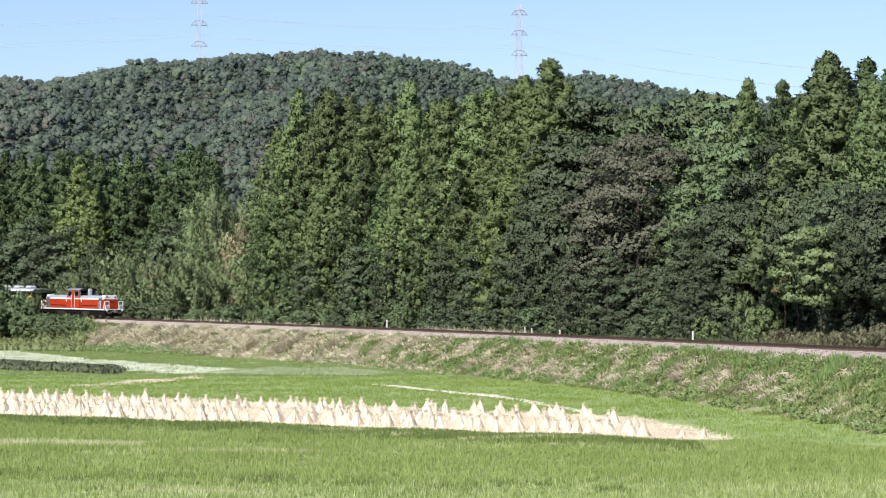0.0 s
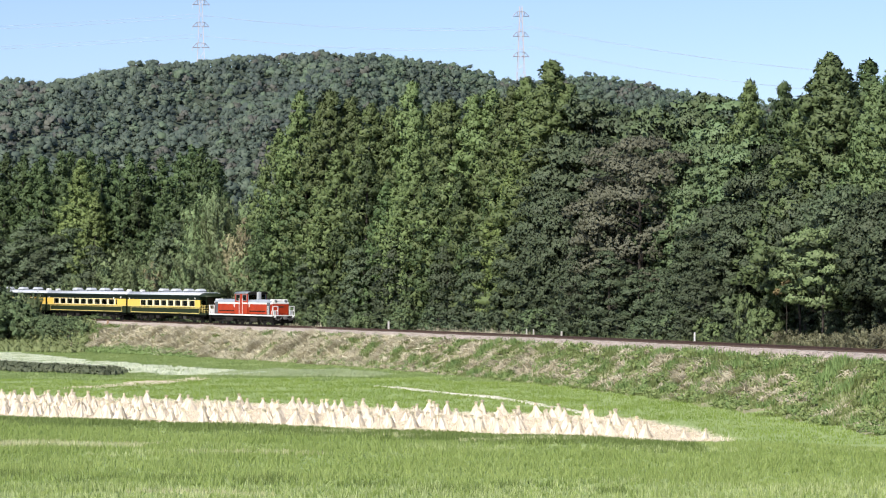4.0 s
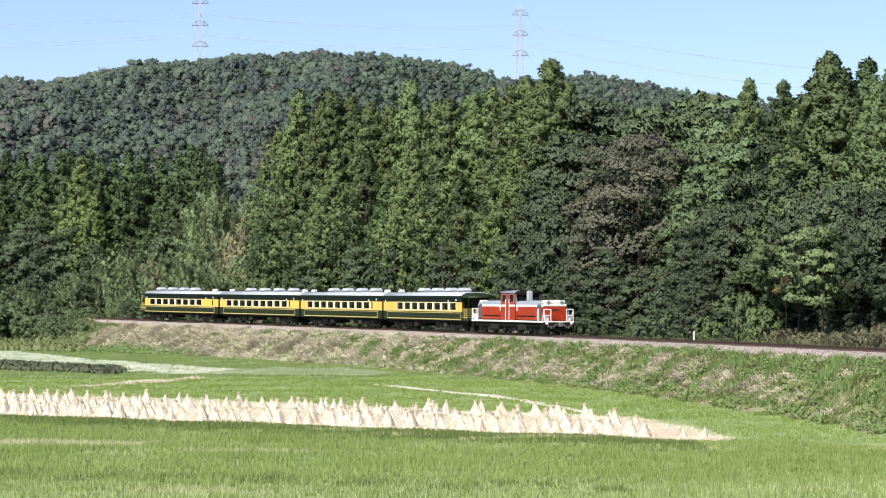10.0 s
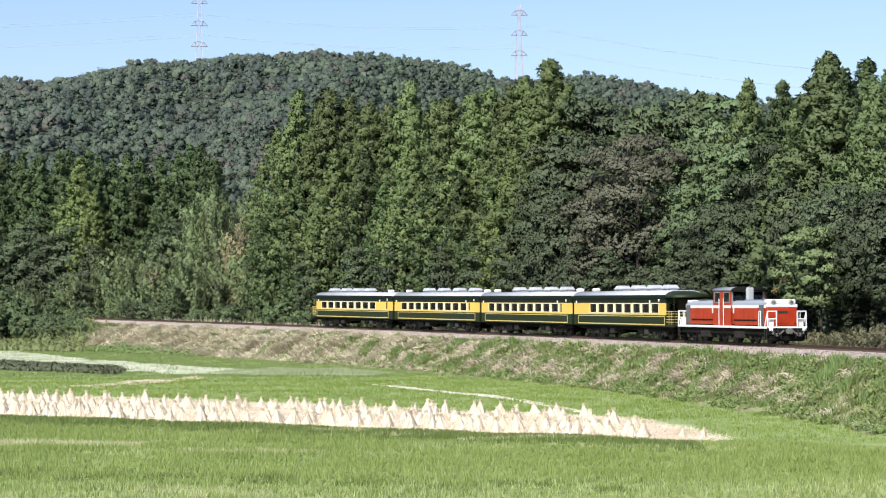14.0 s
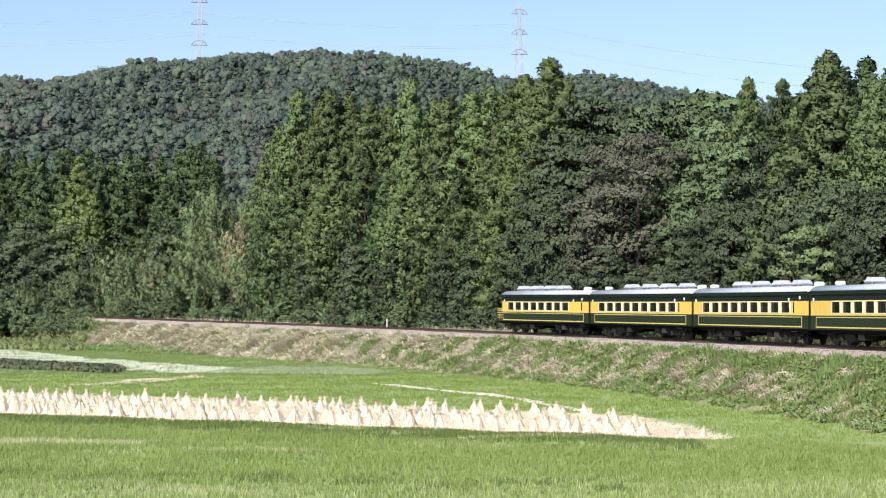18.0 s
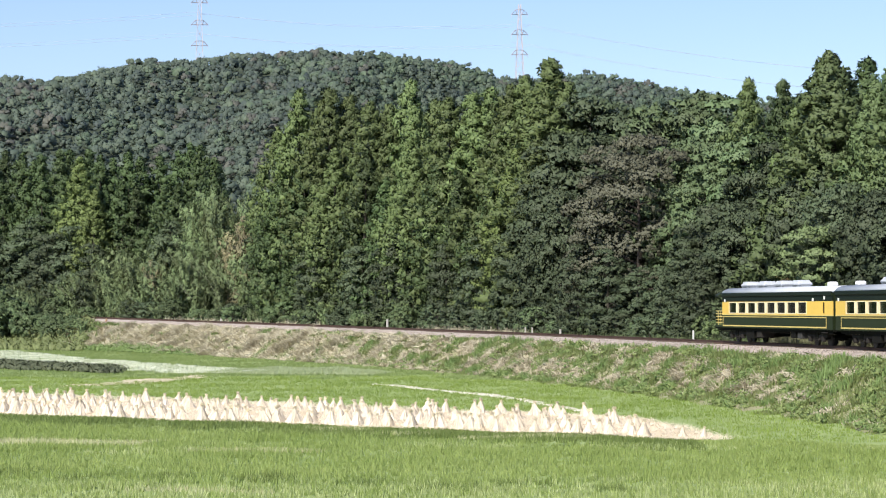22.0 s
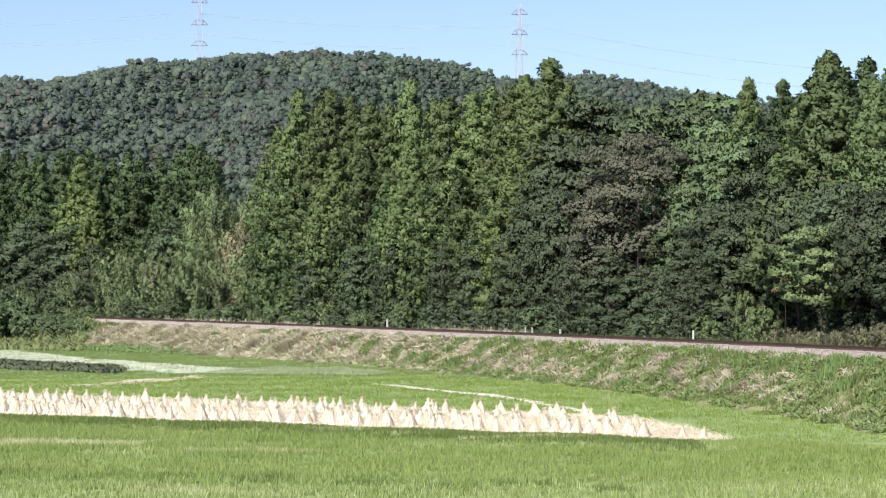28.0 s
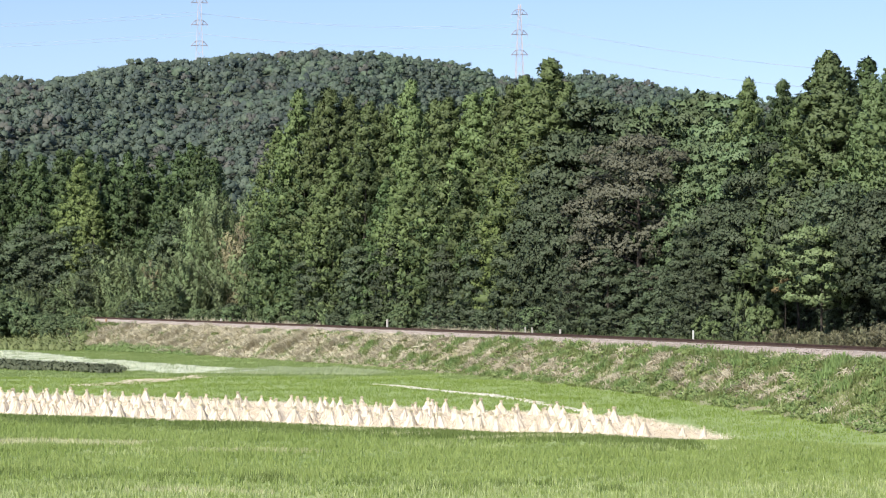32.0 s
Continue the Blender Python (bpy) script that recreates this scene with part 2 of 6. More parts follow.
def add_box(bm, x0, x1, y0, y1, z0, z1, bevel=0.0, m=None):
    r = bmesh.ops.create_cube(bm, size=1, matrix=(m or Matrix()) @ Matrix.Translation(((x0 + x1) / 2, (y0 + y1) / 2, (z0 + z1) / 2)) @ Matrix.Diagonal((x1 - x0, y1 - y0, z1 - z0, 1)))
    if bevel:
        edges = list({e for v in r["verts"] for e in v.link_edges})
        bmesh.ops.bevel(bm, geom=edges, offset=bevel, segments=2, affect="EDGES", profile=0.5)
    return bm


def box(*dims, bevel=0.0, m=None):
    return add_box(bmesh.new(), *dims, bevel=bevel, m=m)


def add_rod(bm, a, b, r, r2=None, seg=8):
    a, b = Vector(a), Vector(b)
    d = b - a
    m = Matrix.Translation((a + b) / 2) @ d.to_track_quat("Z", "Y").to_matrix().to_4x4()
    bmesh.ops.create_cone(bm, cap_ends=True, segments=seg, radius1=r, radius2=r if r2 is None else r2, depth=d.length, matrix=m)
    return bm


def rods(pairs, r, seg=8):
    bm = bmesh.new()
    for a, b in pairs:
        add_rod(bm, a, b, r, seg=seg)
    return bm


def prism(profile, x0, x1):
    """A solid with an outline in y, z drawn along x."""
    bm = bmesh.new()
    rings = [[bm.verts.new((x, y, z)) for y, z in profile] for x in (x0, x1)]
    n = len(profile)
    for i in range(n):
        bm.faces.new((rings[0][i], rings[0][(i + 1) % n], rings[1][(i + 1) % n], rings[1][i]))
    bm.faces.new(rings[0][::-1])
    bm.faces.new(rings[1])
    return bm


# ---- ground ----
def ground():
    xs = np.unique(np.concatenate([np.arange(-2600, -300, 60), np.arange(-300, -90, 8), np.arange(-90, 50, 1.5), np.arange(50, 300, 8), np.arange(300, 2600.1, 60)]))
    ys = np.unique(np.concatenate([np.arange(-900, 0, 60), np.arange(0, 60, 5), np.arange(60, 330, 1.5), np.arange(330, 520, 5), np.arange(520, 1260, 12), np.arange(1260, 4500.1, 80)]))
    gx, gy = np.meshgrid(xs, ys)
    gz = ground_z(gx, gy)
    verts = np.stack([gx.ravel(), gy.ravel(), gz.ravel()], 1)
    w = len(xs)
    i, j = np.meshgrid(np.arange(len(ys) - 1), np.arange(w - 1), indexing="ij")
    a = (i * w + j).ravel()
    faces = np.stack([a, a + 1, a + w + 1, a + w], 1)
    ob = link_mesh("ground", verts, faces, M_FIELD, smooth_shade=True)
    ob.data.materials.append(M_BANK)
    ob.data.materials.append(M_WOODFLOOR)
    ob.data.materials.append(M_GAP_SHADE)
    mid = verts[faces].mean(axis=1)
    s, d = near_track(mid[:, 0], mid[:, 1])
    slot = np.where((-d < 9.0) & (d < 3.5), 1, 0)
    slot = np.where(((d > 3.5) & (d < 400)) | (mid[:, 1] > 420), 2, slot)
    # the hills take the ground with the gap shadow in its colour
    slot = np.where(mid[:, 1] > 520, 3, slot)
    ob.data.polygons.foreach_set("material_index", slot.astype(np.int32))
    tagged(ob, "green paddy field ground with grassy rail bank and hills", "ground", kind="structure")


ground()


# ---- ballast, sleepers and rails ----
def sweep(name, outline, s0, s1, step, material, parent=None, label="", rough=0.0, seed=1):
    """A solid with an outline of (side, up) led along the track."""
    rng = np.random.RandomState(seed)
    verts, faces = [], []
    n = len(outline)
    ss = np.arange(s0, s1 + 0.01, step)
    for s in ss:
        for side, up in outline:
            verts.append(on_track(s, side + rng.uniform(-rough, rough), up + rng.uniform(-rough, rough) * 0.6)[:])
    for i in range(len(ss) - 1):
        for k in range(n - 1):
            a, b = i * n + k, i * n + k + 1
            faces.append((a, b, b + n, a + n))
    return link_mesh(name, verts, faces, material, parent, label)


bed = sweep("ballast_bed", ((-3.0, -0.95), (-2.6, -0.62), (-1.95, -0.25), (-1.6, -0.20), (0, -0.20), (1.6, -0.20), (2.0, -0.26), (3.0, -0.85)), -200, 200, 0.7, M_BALLAST, rough=0.07)
tagged(bed, "grey-brown crushed stone ballast bed of a single railway track", "ballast", kind="structure")
track = tagged(new("railway_track"), "single narrow-gauge railway track with rusty rails on sleepers", "railway track", kind="structure")
for side in (-0.567, 0.567):
    sweep("rail", ((side - 0.06, -0.155), (side - 0.06, -0.14), (side - 0.012, -0.11), (side - 0.012, -0.04), (side - 0.034, -0.03), (side - 0.034, 0),
                   (side + 0.034, 0), (side + 0.034, -0.03), (side + 0.012, -0.04), (side + 0.012, -0.11), (side + 0.06, -0.14), (side + 0.06, -0.155)), -200, 200, 2.0, M_RAIL, track, "rust-brown steel rail")
vs, fs = [], []
for k in range(520):
    s = -170 + k * 0.62
    a = heading(s)
    c, sn = math.cos(a), math.sin(a)
    o = on_track(s, 0, -0.17)
    base = len(vs)
    for dz in (-0.1, 0.02):
        for dx, dy in ((-0.1, -1.05), (0.1, -1.05), (0.1, 1.05), (-0.1, 1.05)):
            vs.append((o.x + dx * c - dy * sn, o.y + dx * sn + dy * c, o.z + dz))
    fs += [tuple(base + i for i in f) for f in ((4, 5, 6, 7), (0, 1, 5, 4), (1, 2, 6, 5), (2, 3, 7, 6), (3, 0, 4, 7))]
tagged(link_mesh("sleepers", vs, fs, M_SLEEPER, track, "dark wooden sleepers"), kind="stuff")


# ---- foliage ----
def unit(v):
    return v / (np.linalg.norm(v, axis=-1, keepdims=True) + 1e-9)


def ball(rings):
    """A coarse ball to build hearts of foliage from."""
    bm = bmesh.new()
    bmesh.ops.create_icosphere(bm, subdivisions=1, radius=1.0) if rings else bmesh.ops.create_cone(bm, cap_ends=False, segments=4, radius1=1.0, radius2=0.0, depth=1.0, matrix=Matrix.Translation((0, 0, 0.5)))
    if not rings:
        low = bm.verts.new((0, 0, -1))
        for e in [e for e in bm.edges if len(e.link_faces) == 1]:
            bm.faces.new((e.verts[1], e.verts[0], low))
    bm.verts.index_update()
    v = np.array([q.co[:] for q in bm.verts])
    f = np.array([[q.index for q in face.verts] for face in bm.faces])
    bm.free()
    return v, f


HEARTS = (ball(0), ball(1))


def leaf_cards(rng, centres, outward, size, per, spread, thin=0.5, heart=0.0, lean=0.45, hold=(0.70, 1.05), hang=(0.25, 0.1), loose=0.45, rounded=0):
    """Small leaf sprays round each centre. centres, outward, spread: n x 3. hang: how far the tips point outward and up
    (below zero: down); lean: how far a tuft is shaded as one with its neighbours."""
    n = len(centres)
    d = unit(unit(rng.normal(size=(n, per, 3))) + outward[:, None, :] * 0.6)
    p = (centres[:, None, :] + d * spread[:, None, :] * rng.uniform(hold[0], hold[1], (n, per, 1))).reshape(-1, 3)
    nrm = unit(d + rng.normal(scale=loose, size=d.shape)).reshape(-1, 3)
    flat_d = d.reshape(-1, 3)
    along = unit(np.cross(nrm, rng.normal(size=nrm.shape)))
    tip = unit(along + flat_d * hang[0] + np.array([0, 0, hang[1]]))
    across = unit(np.cross(tip, nrm))
    sz = size * rng.uniform(0.6, 1.4, (len(p), 1))
    verts = np.stack([p - across * sz * thin - tip * sz * 0.5, p + across * sz * thin - tip * sz * 0.5, p + tip * sz], 1).reshape(-1, 3)
    faces = np.arange(len(p) * 3).reshape(-1, 3).tolist()
    mid = np.repeat(centres, per * 3, axis=0)
    outs = np.repeat(outward, per * 3, axis=0)
    if heart:
        # inner leaves, so that light does not pass through a tuft
        q, _ = np.linalg.qr(rng.normal(size=(n, 3, 3)))
        q *= np.sign(np.linalg.det(q))[:, None, None]
        hv0, tri = HEARTS[rounded]
        m = len(hv0)
        hv = np.einsum("kj,nji->nki", hv0, q) * rng.uniform(0.55, 1.25, (n, m, 1)) * spread[:, None, :] * heart
        hv = (hv + centres[:, None, :]).reshape(-1, 3)
        faces += ((np.arange(n) * m)[:, None, None] + tri[None] + len(verts)).reshape(-1, 3).tolist()
        verts = np.concatenate([verts, hv])
        mid = np.concatenate([mid, np.repeat(centres, m, axis=0)])
        outs = np.concatenate([outs, np.repeat(outward, m, axis=0)])
    soft_n = unit(verts - mid) * (1 - lean) + outs * lean + rng.normal(scale=0.12, size=verts.shape)
    return verts, faces, unit(soft_n)


def merge(*crowns):
    vs, fs, ns, base = [], [], [], 0
    for v, f, n in crowns:
        vs.append(v)
        ns.append(n)
        fs += [[i + base for i in q] for q in f]
        base += len(v)
    return np.concatenate(vs), fs, np.concatenate(ns)


def leafy(name, crown, material, parent=None):
    v, f, n = crown
    ob = link_mesh(name, v, f, material, parent)
    ob.data.polygons.foreach_set("use_smooth", [True] * len(ob.data.polygons))
    ob.data.normals_split_custom_set_from_vertices(n.tolist())
    return ob


def trunk_mesh(name, height, r, limbs, rng, reach):
    bm = bmesh.new()
    add_rod(bm, (0, 0, -0.8), (0.1, 0, height * 0.55), r, r * 0.55, 7)
    add_rod(bm, (0.1, 0, height * 0.55), (0, 0.05, height * 0.93), r * 0.55, r * 0.12, 6)
    for k in range(limbs):
        z = height * rng.uniform(0.25, 0.8)
        a = rng.uniform(0, 6.28)
        l = reach * rng.uniform(0.5, 0.85) * (1.1 - z / height)
        add_rod(bm, (0, 0, z), (math.cos(a) * l, math.sin(a) * l, z + l * rng.uniform(0.1, 0.6)), r * 0.25, r * 0.06, 5)
    return bm


def make_tree(name, label, category, crown, height, r, limbs, material, seed, reach):
    rng = np.random.RandomState(seed)
    ob = tagged(new(name), label, category)
    part("trunk", trunk_mesh("trunk", height, r, limbs, rng, reach), M_BARK, ob, "brown bark trunk with limbs")
    leafy("crown", crown, material, ob)
    return ob


def cedar_crown(seed, height=24.0, reach=3.0, boughs=125, tufts=8, per=17, size=0.20, base=0.02, tuft=0.43, peak=0.52, blunt=0.95):
    """A conifer crown: boughs of uneven length round a tapering stem, each ending in upturned tufts, with dark gaps between."""
    rng = np.random.RandomState(seed)
    t = base + (1 - base) * (np.arange(boughs) + rng.uniform(0, 1, boughs)) / boughs
    t = np.minimum(1 - (1 - t) ** 0.85, 0.985)
    prof = lambda q: np.clip(np.minimum(1, ((1 - q) / peak)) ** blunt * np.minimum(1, (q - base) * 5 + 0.65), 0.02, 1)
    a = np.arange(boughs) * 2.39996 + rng.uniform(-0.35, 0.35, boughs)
    far = reach * prof(t) * (1.07 - 0.50 * rng.uniform(size=boughs) ** 1.2)
    radial = np.stack([np.cos(a), np.sin(a), np.zeros(boughs)], 1)
    side = np.stack([-np.sin(a), np.cos(a), np.zeros(boughs)], 1)
    out_b = unit(radial + np.array([0, 0, 0.35]))
    girth = np.clip(0.35 + 0.26 * far, 0.30, 1.25) * rng.uniform(0.8, 1.25, boughs)
    # tufts along the outer part of each bough: the bough sags, its tip turns up
    k = np.repeat(np.arange(boughs), tufts)
    u = np.tile(np.linspace(0.0, 1.0, tufts), boughs) + rng.uniform(-0.1, 0.1, len(k))
    w = rng.normal(scale=0.55, size=len(k)) * girth[k] * (1.1 - 0.6 * u)
    way = far[k] - girth[k] * 1.5 * (1 - u)
    rise = (-0.55 * u + 0.75 * u * u) * girth[k] + rng.normal(scale=0.30, size=len(k)) * girth[k]
    c = radial[k] * np.maximum(way, 0.05)[:, None] + side[k] * w[:, None]
    c[:, 2] = t[k] * height - 0.16 * far[k] + rise
    big = np.minimum(tuft * (0.55 + 0.5 * girth[k]) * rng.uniform(0.6, 1.35, len(k)), 1.3 * tuft)
    odd = rng.uniform(0.75, 1.3, (len(k), 3))
    out = unit(out_b[k] * 0.8 + side[k] * (w / (girth[k] + 0.1))[:, None] * 0.45)
    tips = leaf_cards(rng, c, out, size, per, np.stack([big, big, big * 1.1], 1) * odd, thin=0.45, heart=0.68, lean=0.46, hold=(0.80, 1.10), hang=(0.25, 0.3), loose=0.28)
    m = 26
    h = rng.uniform(0, 1, m)
    crest = np.stack([rng.normal(scale=0.10 + 0.22 * (1 - h), size=m), rng.normal(scale=0.10 + 0.22 * (1 - h), size=m), height * (0.925 + 0.075 * h)], 1)
    top = leaf_cards(rng, crest, np.tile([0, 0, 1.0], (m, 1)), 0.2, 8, np.full((m, 3), 0.24), heart=0.5, hang=(0.3, 0.8))
    return merge(tips, top)


def dome_crown(seed, height=14.0, reach=4.0, heads=44, tufts=26, per=10, size=0.17, tuft=0.36, low=0.02, swell=0.37, flat=0.66, relief=0.38, lean=0.58):
    """A broad crown: rounded leafy heads at uneven depth over a dome, each heaped with tufts, with dark gaps between."""
    rng = np.random.RandomState(seed)
    i = np.arange(heads)
    up = 1 - (i + 0.5) / heads * 1.80                      # from the top down past the widest girth
    a = i * 2.39996 + rng.uniform(-0.3, 0.3, heads)
    flat_r = np.sqrt(np.clip(1 - up ** 2, 0, 1))
    whole = np.stack([np.cos(a) * flat_r, np.sin(a) * flat_r, up], 1)
    hr = reach * swell * rng.uniform(0.75, 1.25, heads)
    lo, hi = low * height, height
    mid_z, half_z = lo + (hi - lo) * 0.42, (hi - lo) * 0.58
    depth = (1.02 - relief * rng.uniform(size=heads) ** 1.2)[:, None]
    span = np.stack([reach - hr * 0.75, reach - hr * 0.75, half_z - hr * flat * 0.8], 1)
    hc = whole * span * depth + np.array([0, 0, mid_z])
    k = np.repeat(np.arange(heads), tufts)
    d = rng.normal(size=(len(k), 3))
    d[:, 2] = np.abs(d[:, 2]) * 0.95 - 0.25
    d = unit(unit(d) + whole[k] * 0.55)
    c = hc[k] + d * (hr[k] * rng.uniform(0.70, 1.04, len(k)))[:, None] * np.array([1, 1, flat])
    c[:, 2] = np.clip(c[:, 2], 0.25, height - 0.2)
    out = unit(d * 0.75 + whole[k] * 0.45 + np.array([0, 0, 0.12]))
    big = tuft * rng.uniform(0.6, 1.35, len(k))
    odd = rng.uniform(0.75, 1.3, (len(k), 3))
    tips = leaf_cards(rng, c, out, size, per, np.stack([big, big, big * 0.75], 1) * odd, thin=0.5, heart=0.70, lean=lean, hold=(0.80, 1.10), hang=(0.15, 0.0), loose=0.28)
    return tips


def plume_crown(seed, height=8.0, reach=2.2, stems=22, per=12, size=0.30, bulk=1.0):
    """Arching bamboo stems with hanging sprays."""
    rng = np.random.RandomState(seed)
    cs, outs, big = [], [], []
    for _ in range(stems):
        a, l = rng.uniform(0, 6.283), reach * rng.uniform(0.25, 1.0)
        h = height * rng.uniform(0.7, 1.0) * (1 - 0.25 * l / reach)
        for t in np.linspace(0.04, 1.0, per):
            bend = l * t ** 2.2
            z = h * (t - 0.16 * t ** 4)
            cs.append((math.cos(a) * bend, math.sin(a) * bend, z))
            outs.append((math.cos(a) * 0.7, math.sin(a) * 0.7, 0.55))
            big.append((0.92 - 0.42 * t) * bulk * rng.uniform(0.7, 1.2))
    big = np.array(big)
    cs, outs = np.array(cs) + rng.normal(scale=0.12, size=(len(cs), 3)), unit(np.array(outs))
    return leaf_cards(rng, cs, outs, size, 17, np.stack([big * 0.85, big * 0.85, big * 1.35], 1), thin=0.15, lean=0.62, heart=0.50, hold=(0.55, 1.2), hang=(0.5, -1.2))


def stem_mesh(seed, height, reach, stems=22):
    rng = np.random.RandomState(seed)
    bm = bmesh.new()
    for _ in range(stems):
        a, l = rng.uniform(0, 6.283), reach * rng.uniform(0.25, 1.0)
        h = height * rng.uniform(0.7, 1.0) * (1 - 0.25 * l / reach)
        last = Vector((math.cos(a) * 0.2, math.sin(a) * 0.2, -0.3))
        for t in (0.5, 1.0):
            q = Vector((math.cos(a) * l * t ** 2.2, math.sin(a) * l * t ** 2.2, h * (t - 0.16 * t ** 4)))
            add_rod(bm, last, q, 0.03, 0.02, 3)
            last = q
    return bm


def make_bamboo(label, seed, height, reach, material, stems=22, per=12):
    ob = tagged(new("bamboo_clump"), label, "bamboo", "bamboo on the slope")
    tagged(part("stem", stem_mesh(seed, height, reach, stems), M_STEM, ob, "thin green bamboo stems"), kind="stuff")
    leafy("foliage", plume_crown(seed, height, reach, stems, per), material, ob)
    return ob


CEDARS = [make_tree("cedar_tree", "tall yellow-green cedar with dense tufted boughs beside the railway", "tree", cedar_crown(11 + i, reach=4.4 + 0.5 * (i % 3), boughs=135, peak=0.46 + 0.05 * (i % 3), blunt=(0.82, 0.72, 0.64, 0.72)[i]), 24, 0.32, 10, M_CEDAR, 20 + i, 3) for i in range(4)]
GOLD_CEDARS = [make_tree("cedar_tree", "bright yellow-green cedar standing out of the darker wood", "tree", cedar_crown(17, reach=4.6, peak=0.5, blunt=0.85), 24, 0.32, 10, M_CEDAR_GOLD, 27, 3)]
DARK_CEDARS = [make_tree("cedar_tree", "dark green conifer in the wood behind the bank", "tree", cedar_crown(31 + i, reach=4.7, boughs=85, tufts=6, per=13, size=0.26, tuft=0.54, peak=0.40), 24, 0.32, 10, M_CEDAR_DARK, 40 + i, 3) for i in range(3)]
BROADS = [make_tree("broadleaf_tree", "dark green evergreen broadleaf tree in the wood edge", "tree", dome_crown(51 + i), 14, 0.24, 14, M_BROAD, 60 + i, 4) for i in range(3)]
LIGHTS = [make_tree("broadleaf_tree", "fresh green broadleaf tree on the slope behind", "tree", dome_crown(71 + i, heads=42, tufts=26, swell=0.40, flat=0.58), 14, 0.24, 14, M_BROAD_LIGHT, 80 + i, 4) for i in range(2)]
BUSHES = [make_tree("shrub", "leafy green shrub at the foot of the wood", "shrub", dome_crown(91 + i, height=3.2, reach=1.7, heads=16, tufts=6, per=12, size=0.14, tuft=0.29, low=0.0, swell=0.42), 3.0, 0.07, 8, (M_SCRUB, M_BROAD, M_BROAD, M_FRESH)[i], 100 + i, 1.4) for i in range(4)]
BRUSHES = [make_tree("shrub", "feathery olive-brown dry brush beside the track", "shrub", plume_crown(95 + i, height=3.2, reach=1.3, stems=18, per=7, size=0.17, bulk=0.36), 2.6, 0.04, 8, M_DRYWEED, 104 + i, 1.2) for i in range(2)]
GRAND_CEDARS = [make_tree("cedar_tree", "huge old cedar with heavy tufted boughs above a bare trunk", "tree", cedar_crown(201 + i, reach=6.2, boughs=175, per=20, size=0.24, base=0.22, tuft=0.42, peak=0.62, blunt=0.85), 24, 0.45, 14, M_CEDAR_OLD, 205 + i, 5) for i in range(2)]
CANOPIES = [make_tree("broadleaf_tree", "dark broadleaf tree with a high crown over a shady hollow", "tree", dome_crown(171 + i, low=0.30), 14, 0.13, 14, M_BROAD, 180 + i, 4) for i in range(2)]
DRY_BAMBOOS = [make_bamboo("withered brown bamboo clump among the green", 191, 14.0, 3.4, M_TAN, 17, 10)]
TALL_BAMBOOS = [make_bamboo("tall feathery green bamboo clump on the slope", 131 + i, 14.0, 4.2, M_BAMBOO, 16, 10) for i in range(2)]
GIANT_BAMBOOS = [make_bamboo("very tall feathery bamboo clump at the top of the slope", 137, 22.0, 4.0, M_BAMBOO, 24, 14)]
BAMBOOS = [make_bamboo("feathery grey-green bamboo clump arching over the slope", 121 + i, 8.0, 2.6, M_BAMBOO, 13, 8) for i in range(2)]
KIND_SIZE = {"cedar": (24, CEDARS), "gold": (24, GOLD_CEDARS), "dark": (24, DARK_CEDARS), "broad": (14, BROADS), "light": (14, LIGHTS), "bush": (3.2, BUSHES[:3]), "fresh": (3.2, BUSHES[3:]), "scrub": (3.2, BUSHES[:1]), "brush": (3.2, BRUSHES), "grand": (24, GRAND_CEDARS), "canopy": (14, CANOPIES), "drybamboo": (14, DRY_BAMBOOS), "giantbamboo": (22, GIANT_BAMBOOS), "bamboo": (8, BAMBOOS), "tallbamboo": (14, TALL_BAMBOOS)}
used = set()
plant_rng = random.Random(5)


def plant(kind, x, y, height, wide=1.0):
    """Sets one plant of a kind on the ground at x, y with that height; wide stretches its girth."""
    base, pool = KIND_SIZE[kind]
    src = pool[plant_rng.randrange(len(pool))]
    z = float(ground_z(np.array([x]), np.array([y]))[0])
    k = height / base
    m = pose(x, y, z - 0.1, plant_rng.uniform(-2, 2), plant_rng.uniform(-2, 2), plant_rng.uniform(0, 360)) 
    if src.name in used:
        ob = copy_thing(src, m)
    else:
        used.add(src.name)
        ob = src
        ob.matrix_basis = m
    ob.scale = (k * wide, k * wide, k)
    return ob

CEDAR_WALL = ((-21.1, 276.4, 25.0, 0.86), (-18.4, 271.2, 29.5, 0.92), (-16.2, 271.2, 27.1, 0.98), (-13.5, 264.9, 28.9, 1.08), (-11.0, 264.4, 28.1, 1.08), (-8.4, 254.9, 26.6, 0.98), (-6.2, 254.7, 26.3, 0.98), (-4.7, 256.1, 29.3, 0.98), (-2.5, 245.4, 25.2, 0.98), (-0.6, 245.9, 26.1, 1.08), (1.0, 237.3, 25.5, 1.08), (2.9, 236.4, 25.9, 1.08), (4.7, 235.9, 26.4, 1.08), (6.5, 227.5, 25.9, 1.08), (8.5, 227.6, 26.8, 1.08), (10.2, 221.0, 28.0, 1.35), (12.3, 221.0, 25.6, 1.19))
for x, y, h, w in CEDAR_WALL:
    plant("cedar", x, y, h, w)
CEDAR_FRONT = ((-12.9, 258.9, 21.3, 1.14), (-3.7, 242.3, 20.2, 1.14), (9.3, 216.9, 19.6, 1.14))
for x, y, h, w in CEDAR_FRONT:
    plant("cedar", x, y, h, w)
GOLD_FRONT = ((6.9, 221.3, 19.4, 1.1),)
for x, y, h, w in GOLD_FRONT:
    plant("gold", x, y, h, w)
